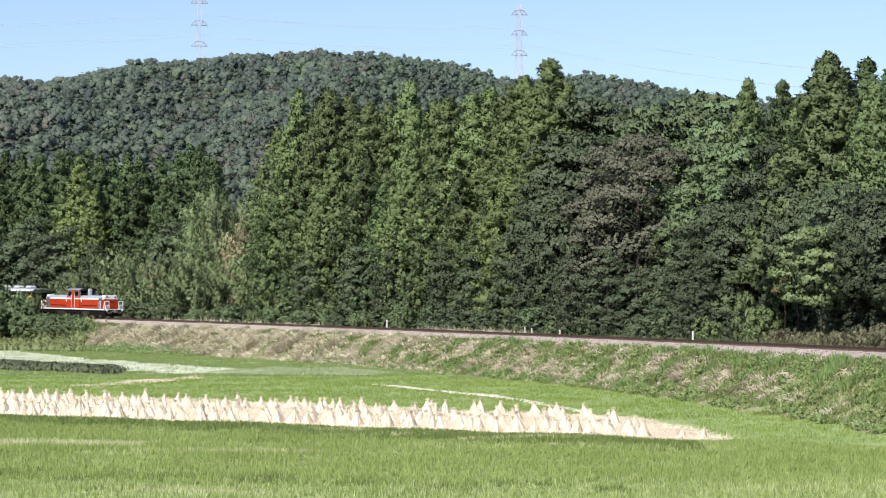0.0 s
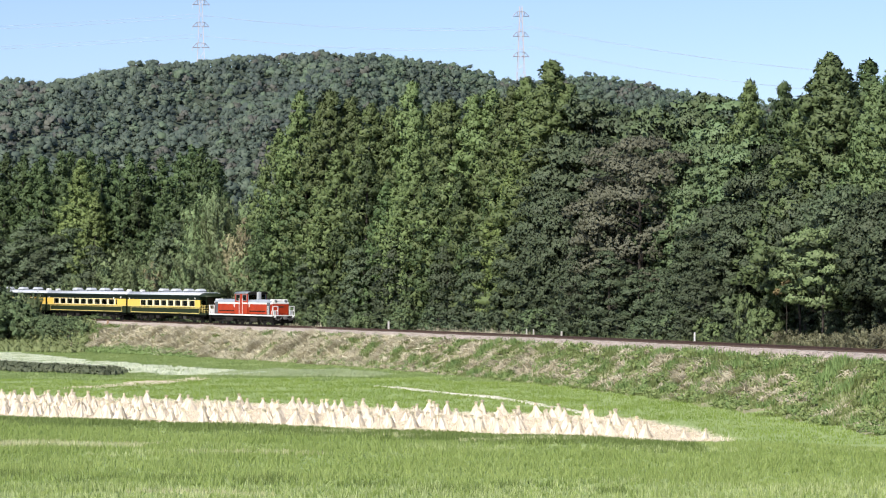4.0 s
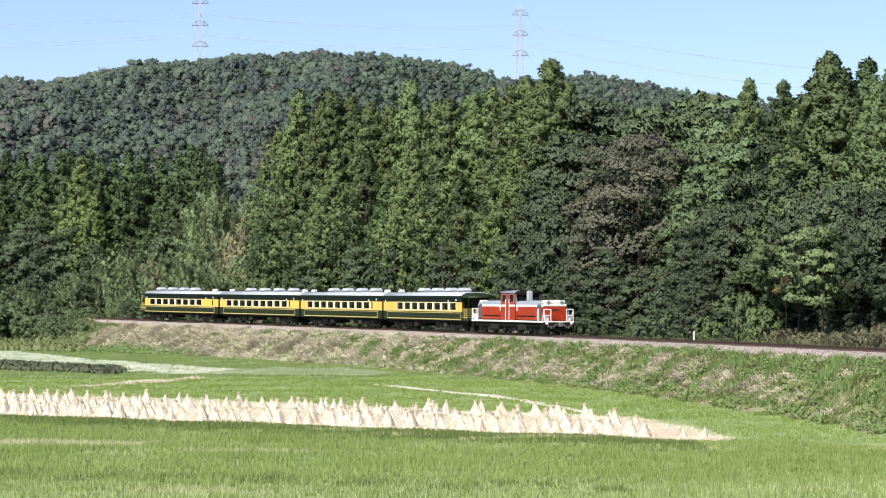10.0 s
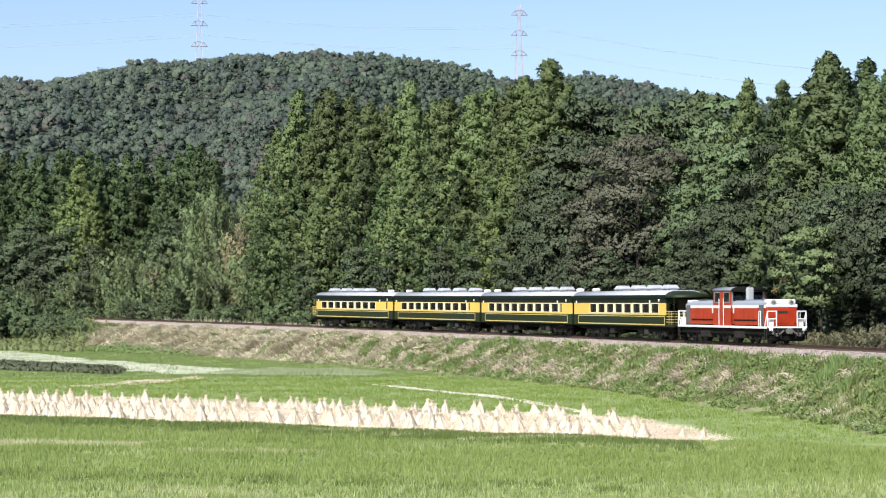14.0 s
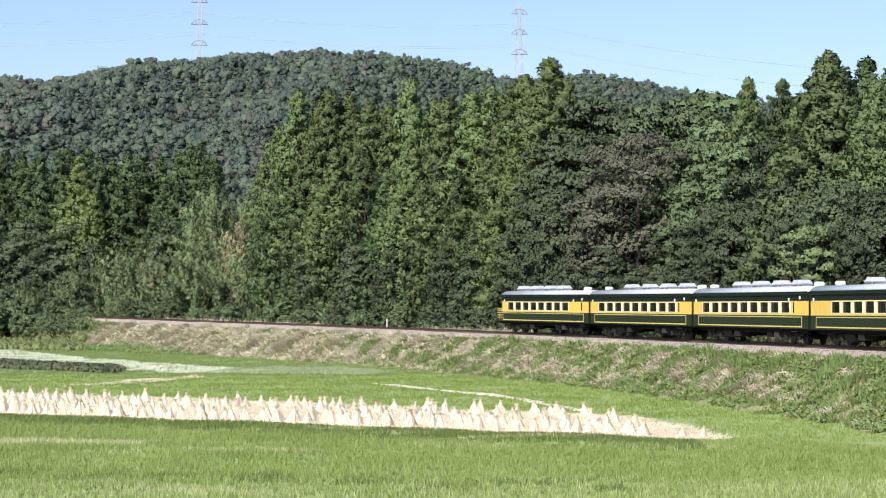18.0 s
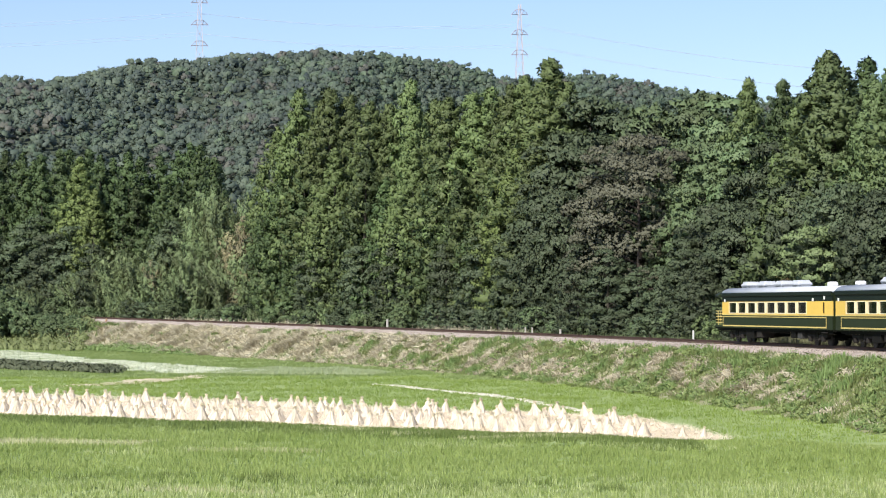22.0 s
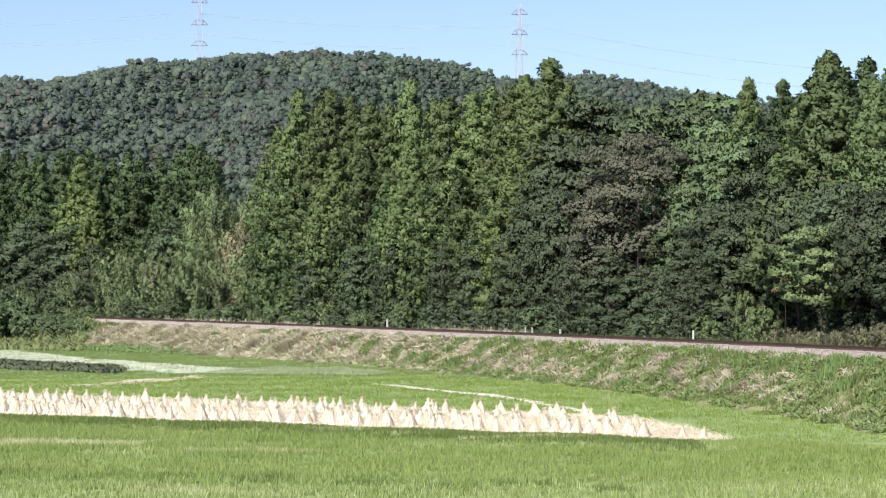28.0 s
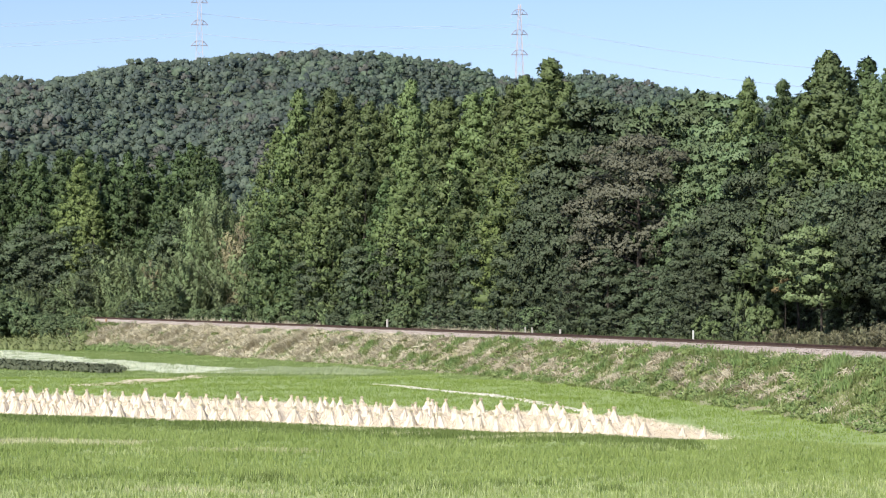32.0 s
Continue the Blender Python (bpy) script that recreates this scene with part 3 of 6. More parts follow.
DARK_AMONG = ((-6.6, 246.9, 17.3, 1.1), (1.8, 231.3, 17.0, 1.1), (-9.3, 252.5, 20.6, 1.05), (-0.7, 236.0, 18.0, 1.05), (4.5, 225.2, 17.3, 1.0))
for x, y, h, w in DARK_AMONG:
    plant("dark", x, y, h, w)
CEDAR_EAST = ((27.6, 174.3, 19.0, 0.9), (26.5, 194.0, 23.2, 0.95))
for x, y, h, w in CEDAR_EAST:
    plant("cedar", x, y, h, w)
GRAND_EAST = ((29.9, 166.7, 22.5, 1.3), (28.0, 170.2, 18.8, 0.85), (31.3, 161.1, 19.7, 0.95), (33.4, 159.2, 20.9, 1.15), (35.7, 151.5, 19.5, 1.0))
for x, y, h, w in GRAND_EAST:
    plant("grand", x, y, h, w)
EAST_BACK = ((28.4, 184.2, 22.0, 1.0), (29.5, 185.0, 20.6, 0.8), (30.6, 181.8, 23.3, 1.0), (33.1, 175.6, 22.9, 1.25), (34.0, 170.6, 21.5, 0.9))
for x, y, h, w in EAST_BACK:
    plant("dark", x, y, h, w)
DEEP_WOOD = ((32.3, 205.9, 14.1, 1.1), (33.3, 197.5, 13.8, 1.1), (35.8, 200.2, 13.6, 1.1), (36.5, 190.5, 13.4, 1.1), (39.1, 188.6, 13.1, 1.1))
for x, y, h, w in DEEP_WOOD:
    plant("dark", x, y, h, w)
DARK_FRONT = ((-19.8, 268.8, 17.9, 1.1), (-16.6, 264.0, 19.7, 1.1), (-21.8, 270.5, 14.5, 1.0))
for x, y, h, w in DARK_FRONT:
    plant("dark", x, y, h, w)
LIGHT_SLOPE = ((24.7, 193.5, 18.4, 1.05), (26.4, 188.4, 18.1, 1.05), (23.0, 190.3, 15.7, 0.95), (21.2, 216.6, 22.8, 1.05), (23.3, 215.6, 23.3, 1.05), (25.4, 214.7, 23.7, 1.05), (26.9, 206.5, 22.5, 1.05), (28.3, 198.4, 21.5, 1.05), (23.3, 206.1, 19.7, 1.05), (22.8, 198.6, 19.3, 1.05))
for x, y, h, w in LIGHT_SLOPE:
    plant("light", x, y, h, w)
SLOPE_BROAD = ((27.5, 180.8, 17.4, 0.95), (14.4, 219.2, 24.3, 1.05), (16.8, 218.8, 24.4, 1.05), (19.0, 216.6, 23.6, 1.05), (12.5, 215.7, 20.9, 1.05), (15.1, 212.7, 20.7, 1.05))
for x, y, h, w in SLOPE_BROAD:
    plant("broad", x, y, h, w)
BROAD_EDGE = ((22.8, 182.8, 12.9, 0.95), (25.2, 179.7, 15.5, 1.05), (24.0, 175.0, 12.0, 0.95), (22.8, 175.5, 9.8, 0.95), (21.2, 182.7, 11.0, 0.95), (20.5, 180.8, 9.1, 0.95), (11.5, 208.1, 14.7, 0.84), (11.0, 212.8, 16.6, 0.95), (10.0, 210.1, 12.6, 0.95), (7.3, 215.7, 11.8, 0.95), (3.8, 222.7, 10.3, 0.95), (-5.2, 242.0, 11.5, 0.95), (14.0, 198.1, 6.3, 0.84), (19.0, 184.2, 6.3, 0.95), (0.4, 229.2, 9.9, 0.84), (-9.2, 248.3, 10.4, 0.95), (-14.9, 258.3, 10.7, 0.95))
for x, y, h, w in BROAD_EDGE:
    plant("broad", x, y, h, w)
OAK_SKIRT = ((20.6, 174.6, 7.6, 1.0), (14.4, 191.5, 8.6, 1.0), (16.6, 189.8, 6.8, 1.05), (18.9, 187.6, 6.8, 0.95), (12.0, 196.4, 9.2, 0.85))
for x, y, h, w in OAK_SKIRT:
    plant("broad", x, y, h, w)
HOLLOW_TREES = ((26.8, 165.5, 13.7, 0.95), (28.7, 155.8, 12.3, 0.95), (29.7, 150.1, 11.6, 0.95), (30.8, 147.0, 10.7, 1.05), (29.0, 164.4, 13.7, 1.05))
for x, y, h, w in HOLLOW_TREES:
    plant("canopy", x, y, h, w)
HOLLOW_UNDER = ((28.9, 152.5, 4.4, 1.0), (27.6, 155.6, 3.4, 0.9), (30.2, 149.6, 5.0, 0.9), (27.5, 172.1, 6.6, 0.95), (28.2, 166.3, 6.1, 0.95), (29.5, 162.8, 6.4, 0.95), (30.3, 157.1, 5.9, 0.95), (26.4, 173.5, 8.0, 0.84))
for x, y, h, w in HOLLOW_UNDER:
    plant("broad", x, y, h, w)
WITHERED = ((-24.9, 279.4, 18.0, 0.8), (-27.6, 282.4, 15.2, 0.8), (-24.9, 281.9, 17.1, 1.05), (-26.2, 279.9, 13.4, 0.95), (-38.6, 295.0, 10.9, 0.95), (-22.6, 272.9, 11.8, 0.84))
for x, y, h, w in WITHERED:
    plant("drybamboo", x, y, h, w)
WEST_WOOD = ((-78.3, 357.1, 26.6, 1.05), (-75.5, 354.7, 26.0, 1.05), (-71.6, 346.8, 25.0, 1.05), (-70.2, 350.8, 26.2, 1.05), (-66.3, 342.5, 25.4, 1.05), (-64.0, 341.8, 24.2, 1.05), (-61.3, 339.0, 24.8, 1.05), (-58.2, 333.6, 25.2, 1.05), (-56.6, 336.8, 25.2, 1.05), (-53.8, 332.9, 25.0, 1.05), (-50.4, 324.9, 23.9, 1.05), (-48.6, 326.7, 23.3, 1.05), (-45.4, 319.3, 24.2, 1.05), (-43.5, 320.4, 23.4, 1.05), (-41.6, 321.1, 23.4, 1.05), (-39.3, 318.9, 23.9, 1.05), (-36.8, 315.3, 24.9, 1.05), (-34.6, 313.7, 24.4, 1.05), (-31.5, 303.9, 22.5, 1.05))
for x, y, h, w in WEST_WOOD:
    plant("dark", x, y, h, w)
WEST_SECOND = ((-74.4, 343.1, 23.1, 1.1), (-70.8, 340.3, 20.0, 1.1), (-66.9, 335.7, 20.9, 1.1), (-63.4, 332.4, 21.2, 1.1), (-60.0, 329.6, 21.6, 1.1), (-56.7, 327.3, 20.6, 1.1), (-53.3, 323.9, 20.1, 1.1), (-49.9, 320.7, 19.4, 1.1), (-46.1, 313.4, 19.7, 1.1), (-43.3, 313.5, 19.0, 1.1), (-39.8, 307.7, 18.6, 1.1), (-36.5, 302.5, 19.0, 1.1))
for x, y, h, w in WEST_SECOND:
    plant("dark", x, y, h, w)
WEST_LIT = ((-51.6, 317.0, 23.4, 1.15), (-50.0, 312.0, 18.6, 1.05))
for x, y, h, w in WEST_LIT:
    plant("gold", x, y, h, w)
WEST_BROAD = ((-72.4, 333.8, 11.9, 1.05), (-67.6, 326.3, 14.4, 1.05), (-64.6, 327.5, 11.6, 1.05), (-60.5, 322.5, 15.3, 1.05), (-55.9, 314.6, 13.4, 1.05), (-52.8, 314.1, 14.0, 1.05), (-48.4, 305.8, 11.0, 1.05), (-37.1, 298.3, 14.1, 0.95), (-21.5, 274.7, 13.9, 0.84))
for x, y, h, w in WEST_BROAD:
    plant("broad", x, y, h, w)
GIANT_BAMBOO = ((-28.6, 296.4, 23.5, 0.95), (-26.2, 291.6, 22.6, 0.95), (-23.8, 284.0, 21.5, 0.9), (-30.6, 295.0, 24.0, 1.15), (-33.3, 295.5, 22.0, 1.15), (-31.9, 299.0, 24.5, 1.1), (-29.6, 292.0, 22.5, 1.1))
for x, y, h, w in GIANT_BAMBOO:
    plant("giantbamboo", x, y, h, w)
BAMBOO_SLOPE = ((-51.3, 306.8, 9.5, 1.16), (-48.8, 304.6, 11.0, 1.16), (-46.1, 302.6, 12.3, 1.16), (-43.6, 301.2, 13.8, 1.16), (-47.5, 303.7, 8.0, 1.16), (-44.9, 301.6, 9.9, 1.16), (-42.4, 300.5, 12.2, 1.16), (-40.4, 301.1, 14.3, 1.16), (-37.1, 295.1, 12.1, 1.16), (-34.3, 293.6, 14.3, 1.16), (-31.9, 292.4, 15.4, 1.16), (-28.7, 287.3, 15.7, 1.16), (-25.9, 284.3, 16.9, 1.16), (-22.8, 275.7, 14.3, 1.16), (-40.4, 294.6, 7.1, 1.16), (-35.9, 288.8, 7.8, 1.16), (-32.1, 284.9, 9.6, 1.16), (-28.3, 279.5, 10.2, 1.16), (-25.0, 274.8, 10.4, 1.16), (-21.7, 268.6, 9.2, 1.16), (-46.8, 306.7, 12.0, 1.16), (-44.0, 306.3, 14.3, 1.16), (-36.5, 299.4, 15.6, 1.16), (-24.1, 276.3, 13.3, 1.16), (-43.5, 297.8, 5.6, 1.16), (-38.6, 295.0, 9.8, 1.16))
for x, y, h, w in BAMBOO_SLOPE:
    plant("tallbamboo", x, y, h, w)
BAMBOO_SLOPE_B = ((-34.6, 290.3, 10.8, 1.16), (-26.4, 281.9, 13.5, 1.05), (-69.0, 325.9, 6.7, 1.16), (-66.8, 324.3, 6.3, 1.16), (-65.0, 324.3, 5.8, 1.16), (-62.7, 322.0, 7.0, 1.16), (-59.8, 316.4, 7.6, 1.16), (-57.6, 314.0, 6.6, 1.16), (-55.7, 313.0, 7.9, 1.16), (-53.3, 309.7, 6.5, 1.16), (-51.6, 309.7, 8.3, 1.16), (-49.5, 307.6, 7.5, 1.16))
for x, y, h, w in BAMBOO_SLOPE_B:
    plant("tallbamboo", x, y, h, w)

oak = make_tree("oak_tree", "large round olive-brown evergreen oak standing out of the wood", "tree",
                dome_crown(141, height=19.0, reach=7.2, heads=52, tufts=95, per=8, size=0.14, tuft=0.29, low=0.0, swell=0.35, flat=0.60, relief=0.26, lean=0.70), 16, 0.35, 22, M_BROWN, 142, 6)
oak.matrix_basis = pose(17.6, 198.5, 2.4)
maple = make_tree("maple_tree", "small bright green maple in sun before the dark wood", "tree",
                  dome_crown(151, height=9.4, reach=3.3, heads=30, tufts=34, per=9, size=0.15, tuft=0.20, low=0.33, swell=0.27, flat=0.5), 7.2, 0.12, 12, M_BRIGHT, 152, 2.5)
sapling = make_tree("sapling", "small sapling with orange-brown dry leaves at the wood edge", "tree",
                    dome_crown(153, height=6.4, reach=0.8, heads=6, tufts=5, per=15, size=0.11, tuft=0.22, low=0.62), 5.4, 0.04, 8, M_DRYLEAF, 154, 1.1)
sapling.matrix_basis = pose(25.1, 162.0, 2.3)
maple.matrix_basis = pose(26.4, 154.0, 2.3)

# shrubs in a line along the foot of the wood, and a thicket on the field side that hides the far end of the track
rng = random.Random(8)
for k in range(150):
    s = -152 + k * 1.66 + rng.uniform(-0.8, 0.8)
    p = on_track(s, rng.uniform(5.2, 7.2))
    low = 0.35 if 32.5 < s < 58 else 1.0          # a dark hollow under the trees, with low growth only
    plant(("bamboo" if rng.random() < 0.6 else "scrub") if s < -45 and rng.random() < 0.85 else "bush", p.x, p.y, rng.uniform(1.5, 3.6) * low, rng.uniform(0.9, 1.4))
for k in range(30):
    s = -75 + k * 5.6 + rng.uniform(-2, 2)
    p = on_track(s, rng.uniform(7.5, 10))
    if not 26 < s < 58:
        plant("bush", p.x, p.y, rng.uniform(3.5, 5.5), rng.uniform(0.8, 1.1))
# brush and young growth before the hollow
for s, side, h, kind, wide in ((32.6, 5.3, 3.3, "fresh", 0.8), (33.6, 5.2, 2.8, "fresh", 0.9), (31.8, 5.4, 2.2, "fresh", 0.8), (29.0, 5.6, 4.4, "fresh", 0.45), (24.4, 5.0, 2.2, "fresh", 0.9), (22.4, 5.2, 2.6, "fresh", 0.8), (40.5, 5.6, 1.6, "brush", 1.2), (42.6, 5.0, 1.2, "brush", 1.3),
                               (44.6, 5.6, 1.9, "brush", 1.1), (46.5, 5.0, 1.3, "brush", 1.3), (48.6, 5.7, 2.2, "brush", 1.0), (50.4, 5.0, 1.7, "brush", 1.2), (52.6, 5.6, 2.5, "brush", 1.0), (38.4, 5.2, 1.0, "brush", 1.3), (36.2, 5.0, 0.8, "brush", 1.4)):
    p = on_track(s, side)
    plant(kind, p.x, p.y, h, wide)
for k in range(26):
    p = on_track(33.5 + k * 1.0 + rng.uniform(-0.5, 0.5), rng.uniform(4.2, 5.8))
    plant("brush", p.x, p.y, rng.uniform(1.3, 2.0) + 0.05 * k, rng.uniform(0.8, 1.3))
# the thicket climbs towards the west: its top as a slope seen from the field road
THICKET_X = (-0.214, -0.2014, -0.1937, -0.1899, -0.186, -0.178, -0.163, -0.1595, -0.152)
THICKET_Z = (0.0220, 0.0190, 0.0150, 0.0050, -0.0020, -0.0040, -0.0046, -0.0075, -0.0110)
for k in range(22):
    s = -148 + k * 1.32
    h = rng.uniform(7.0, 9.4) if s < -126 else rng.uniform(5.5, 7.5)
    wide = rng.uniform(0.6, 0.8)
    p = on_track(s, -2.8 - h * wide * 0.40)
    plant("bamboo", p.x, p.y, h, wide)
for k in range(150):
    s = rng.uniform(-146, -84)
    side = -rng.uniform(3.6, 6.6)
    p = on_track(s, side)
    west = p.x / p.y
    if west > -0.164:
        continue
    z = float(ground_z(np.array([p.x]), np.array([p.y]))[0])
    h = EYE_Z + float(np.interp(west, THICKET_X, THICKET_Z)) * p.y - z
    h *= rng.uniform(0.7, 1.0) if -side < 6 else rng.uniform(0.55, 0.9)
    if h < 0.5:
        continue
    kind, wide, reach = ("scrub", rng.uniform(1.0, 1.3), 0.66) if rng.random() < 0.55 else ("bamboo", rng.uniform(1.4, 1.9), 0.40)
    p = on_track(s, min(side, -3.0 - h * wide * reach))
    plant(kind, p.x, p.y, h, wide)


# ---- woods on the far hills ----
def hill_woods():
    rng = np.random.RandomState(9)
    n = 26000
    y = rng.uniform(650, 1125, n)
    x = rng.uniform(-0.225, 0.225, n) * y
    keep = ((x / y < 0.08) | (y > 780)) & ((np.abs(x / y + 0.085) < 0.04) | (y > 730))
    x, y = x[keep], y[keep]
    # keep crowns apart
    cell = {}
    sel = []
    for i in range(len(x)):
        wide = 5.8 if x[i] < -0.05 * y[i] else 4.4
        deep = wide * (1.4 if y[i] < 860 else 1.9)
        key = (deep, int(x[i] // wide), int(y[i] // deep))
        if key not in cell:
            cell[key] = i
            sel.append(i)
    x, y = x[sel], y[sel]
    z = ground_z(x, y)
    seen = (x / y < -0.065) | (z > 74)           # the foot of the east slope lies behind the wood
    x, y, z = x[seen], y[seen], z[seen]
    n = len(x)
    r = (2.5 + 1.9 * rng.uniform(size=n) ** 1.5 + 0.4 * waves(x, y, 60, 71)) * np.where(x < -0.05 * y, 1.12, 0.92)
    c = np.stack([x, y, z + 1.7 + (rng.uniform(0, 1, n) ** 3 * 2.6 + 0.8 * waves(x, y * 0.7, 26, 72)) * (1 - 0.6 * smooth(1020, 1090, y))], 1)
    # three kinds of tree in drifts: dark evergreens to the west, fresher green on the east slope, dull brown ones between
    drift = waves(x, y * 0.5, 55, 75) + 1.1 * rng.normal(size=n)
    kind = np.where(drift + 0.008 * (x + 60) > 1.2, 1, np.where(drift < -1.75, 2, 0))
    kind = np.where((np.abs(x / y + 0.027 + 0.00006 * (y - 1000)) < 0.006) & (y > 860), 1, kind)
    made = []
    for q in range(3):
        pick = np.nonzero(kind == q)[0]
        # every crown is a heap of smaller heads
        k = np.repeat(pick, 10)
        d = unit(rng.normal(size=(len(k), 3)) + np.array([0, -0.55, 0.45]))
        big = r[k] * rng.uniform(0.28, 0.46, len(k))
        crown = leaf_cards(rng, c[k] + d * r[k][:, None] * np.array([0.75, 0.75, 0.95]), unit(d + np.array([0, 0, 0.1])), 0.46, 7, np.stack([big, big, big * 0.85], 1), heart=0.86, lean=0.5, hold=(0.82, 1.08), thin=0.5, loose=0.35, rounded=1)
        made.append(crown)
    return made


for crown, m, label in zip(hill_woods(), (M_HAZE_HILL, M_HAZE_FRESH, M_HAZE_DULL), ("dense dark green evergreen woodland covering the far hills, haze put into its green", "fresher green trees scattered over the far hills, haze put into their green", "dull brown-green trees among the hill woods, haze put into their colour")):
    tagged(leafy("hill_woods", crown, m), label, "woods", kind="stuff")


# ---- grasses ----
def blades(rng, x, y, z, height, lean=0.35, width=0.02, per=6, spread=0.08, lay=None, least=0.0):
    n = len(x)
    a = rng.uniform(0, 6.283, (n, per)) if lay is None else (rng.normal(scale=0.4, size=(n, 1)) + lay[:, None] + rng.normal(scale=0.3, size=(n, per)))
    px = x[:, None] + rng.normal(scale=spread, size=(n, per))
    py = y[:, None] + rng.normal(scale=spread, size=(n, per))
    h = height[:, None] * rng.uniform(0.6, 1.1, (n, per))
    tilt = lean * (least + np.abs(rng.normal(size=(n, per))))
    w = width * rng.uniform(0.7, 1.3, (n, per))
    t = rng.uniform(0, 6.283, (n, per))
    wx, wy = np.cos(t) * w, np.sin(t) * w
    zz = np.broadcast_to(z[:, None], (n, per))
    b1 = np.stack([px - wx, py - wy, zz - 0.03], -1)
    b2 = np.stack([px + wx, py + wy, zz - 0.03], -1)
    tip = np.stack([px + np.cos(a) * h * tilt, py + np.sin(a) * h * tilt, zz + h / np.sqrt(1 + tilt ** 2)], -1)
    verts = np.stack([b1, b2, tip], 2).reshape(-1, 3)
    k = np.arange(n * per) * 3
    return verts, np.stack([k, k + 1, k + 2], 1)


def strip_edge(x):
    """The near edge of the straw strip, as distance for a place across."""
    return 104.2 - 0.616 * x


def far_edge(x):
    return np.minimum(122.9 - 0.855 * x, strip_edge(x) + 22)


def view_fan(rng, n, y0, y1, margin=1.06):
    y = np.sqrt(rng.uniform(y0 ** 2, y1 ** 2, n))
    x = rng.uniform(-0.2015, 0.2015, n) * margin * y
    return x, y


def rice_field():
    rng = np.random.RandomState(12)
    x, y = view_fan(rng, 46000, 62, 130)
    x = np.round((x + 0.1 * y) / 0.30) * 0.30 - 0.1 * y + rng.normal(scale=0.03, size=len(x))
    s, d = near_track(x, y)
    keep = (y < strip_edge(x) - 0.2) & (-d > 9.5)
    x, y = x[keep], y[keep]
    lush = 0.24 + 0.05 * waves(x, y, 6, 3) + 0.05 * waves(x, y * 3, 9, 5)
    dry = (waves(x * 0.4, y * 2.2, 9, 21) > 1.05) | ((np.abs(y - 94.5 + 0.1 * waves(x, y, 3, 22)) < 1.5) & (x < -11.8 + 2 * waves(x, y, 4, 23)))
    lush = lush + 0.10 * (x < 0) * (np.abs(y + 0.29 * (x + 10.4) - 75.6 - 0.5 * waves(x, y, 5, 24)) < 1.2) * (waves(x, y, 3, 25) > -0.2)
    lush = lush * (1 - 0.4 * smooth(-2.2, -0.4, y - strip_edge(x)))
    z = ground_z(x, y)
    jag = y + 1.0 * waves(x, y, 4, 26) + 0.8 * rng.normal(size=len(x))
    deep = ((jag + rng.uniform(0, 4.5, len(x)) > strip_edge(x) - 5.5) & (x < 11)) | ((np.abs(jag + 0.29 * (x + 10.4) - 75.6) < 1.1) & (x < 6) & (waves(x, y, 2.5, 27) > 0.1))
    pale = ((jag < 73.6) | ((jag > 88) & (jag < 93) & (waves(x, y, 7, 28) > 0.3))) & (rng.uniform(size=len(x)) < 0.45)
    for sel, name, m, label in ((~dry & ~deep & ~pale, "rice_regrowth", M_RICE, "fresh yellow-green rice regrowth in the harvested paddy"),
                                (~dry & deep, "lush_rice_regrowth", M_RICE_LUSH, "darker lush rice regrowth in the paddy"),
                                (~dry & pale & ~deep, "pale_rice_regrowth", M_RICE_PALE, "paler thin rice regrowth in the paddy")):
        v, f = blades(rng, x[sel], y[sel], z[sel], lush[sel], 0.55, 0.020, 7)
        tagged(link_mesh(name, v, f, m), label, "rice", kind="stuff")
    v, f = blades(rng, x[dry], y[dry], z[dry], lush[dry] * 0.9, 0.5, 0.016, 7)
    tagged(link_mesh("dry_rice_stubble", v, f, M_STRAWBLADE), "pale dry rice stubble among the green regrowth", "stubble", kind="stuff")


def meadow():
    rng = np.random.RandomState(13)
    x, y = view_fan(rng, 100000, 95, 270)
    s, d = near_track(x, y)
    keep = (-d > 8.0) & (y > np.where(x < 12.3, far_edge(x), strip_edge(12.3) - 3))
    x, y = x[keep], y[keep]
    h = 0.16 + 0.05 * waves(x, y, 7, 8)
    z = ground_z(x, y)
    young = y < 176 + 4 * waves(x, y, 12, 9) - 1.2 * np.maximum(x, 0)
    for sel, name, m, label, w in ((~young, "meadow_grass", M_WEED, "short green grass on the fallow paddies below the bank", 0.03), (young, "young_rice_growth", M_YOUNG, "bright green low rice regrowth behind the straw strip", 0.02)):
        v, f = blades(rng, x[sel], y[sel], z[sel], np.maximum(h[sel], 0.06), 0.5, w, 5, 0.15)
        tagged(link_mesh(name, v, f, m), label, "grass", kind="stuff")


def lineside_reeds():
    rng = np.random.RandomState(19)
    for s0, s1, d0, d1, n, seed in ((-38, -12, 3.6, 5.2, 420, 1), (33, 62, 3.4, 5.6, 700, 2), (-100, -60, 3.2, 4.8, 260, 3), (-12, 48, 3.4, 4.6, 380, 4)):
        s, d = rng.uniform(s0, s1, n), rng.uniform(d0, d1, n)
        p = np.array([on_track(a, b)[:2] for a, b in zip(s, d)])
        v, f = blades(rng, p[:, 0], p[:, 1], ground_z(p[:, 0], p[:, 1]), rng.uniform(0.5, 1.3, n) * (0.8 if seed == 2 else 1), 0.45, 0.03, 9, 0.2)
        tagged(link_mesh("dry_reeds", v, f, (M_TAN, M_HAY, M_DRYWEED, M_HAY, M_BAMBOO)[seed]), "pale dry reed grass along the far side of the track", "reeds", kind="stuff")


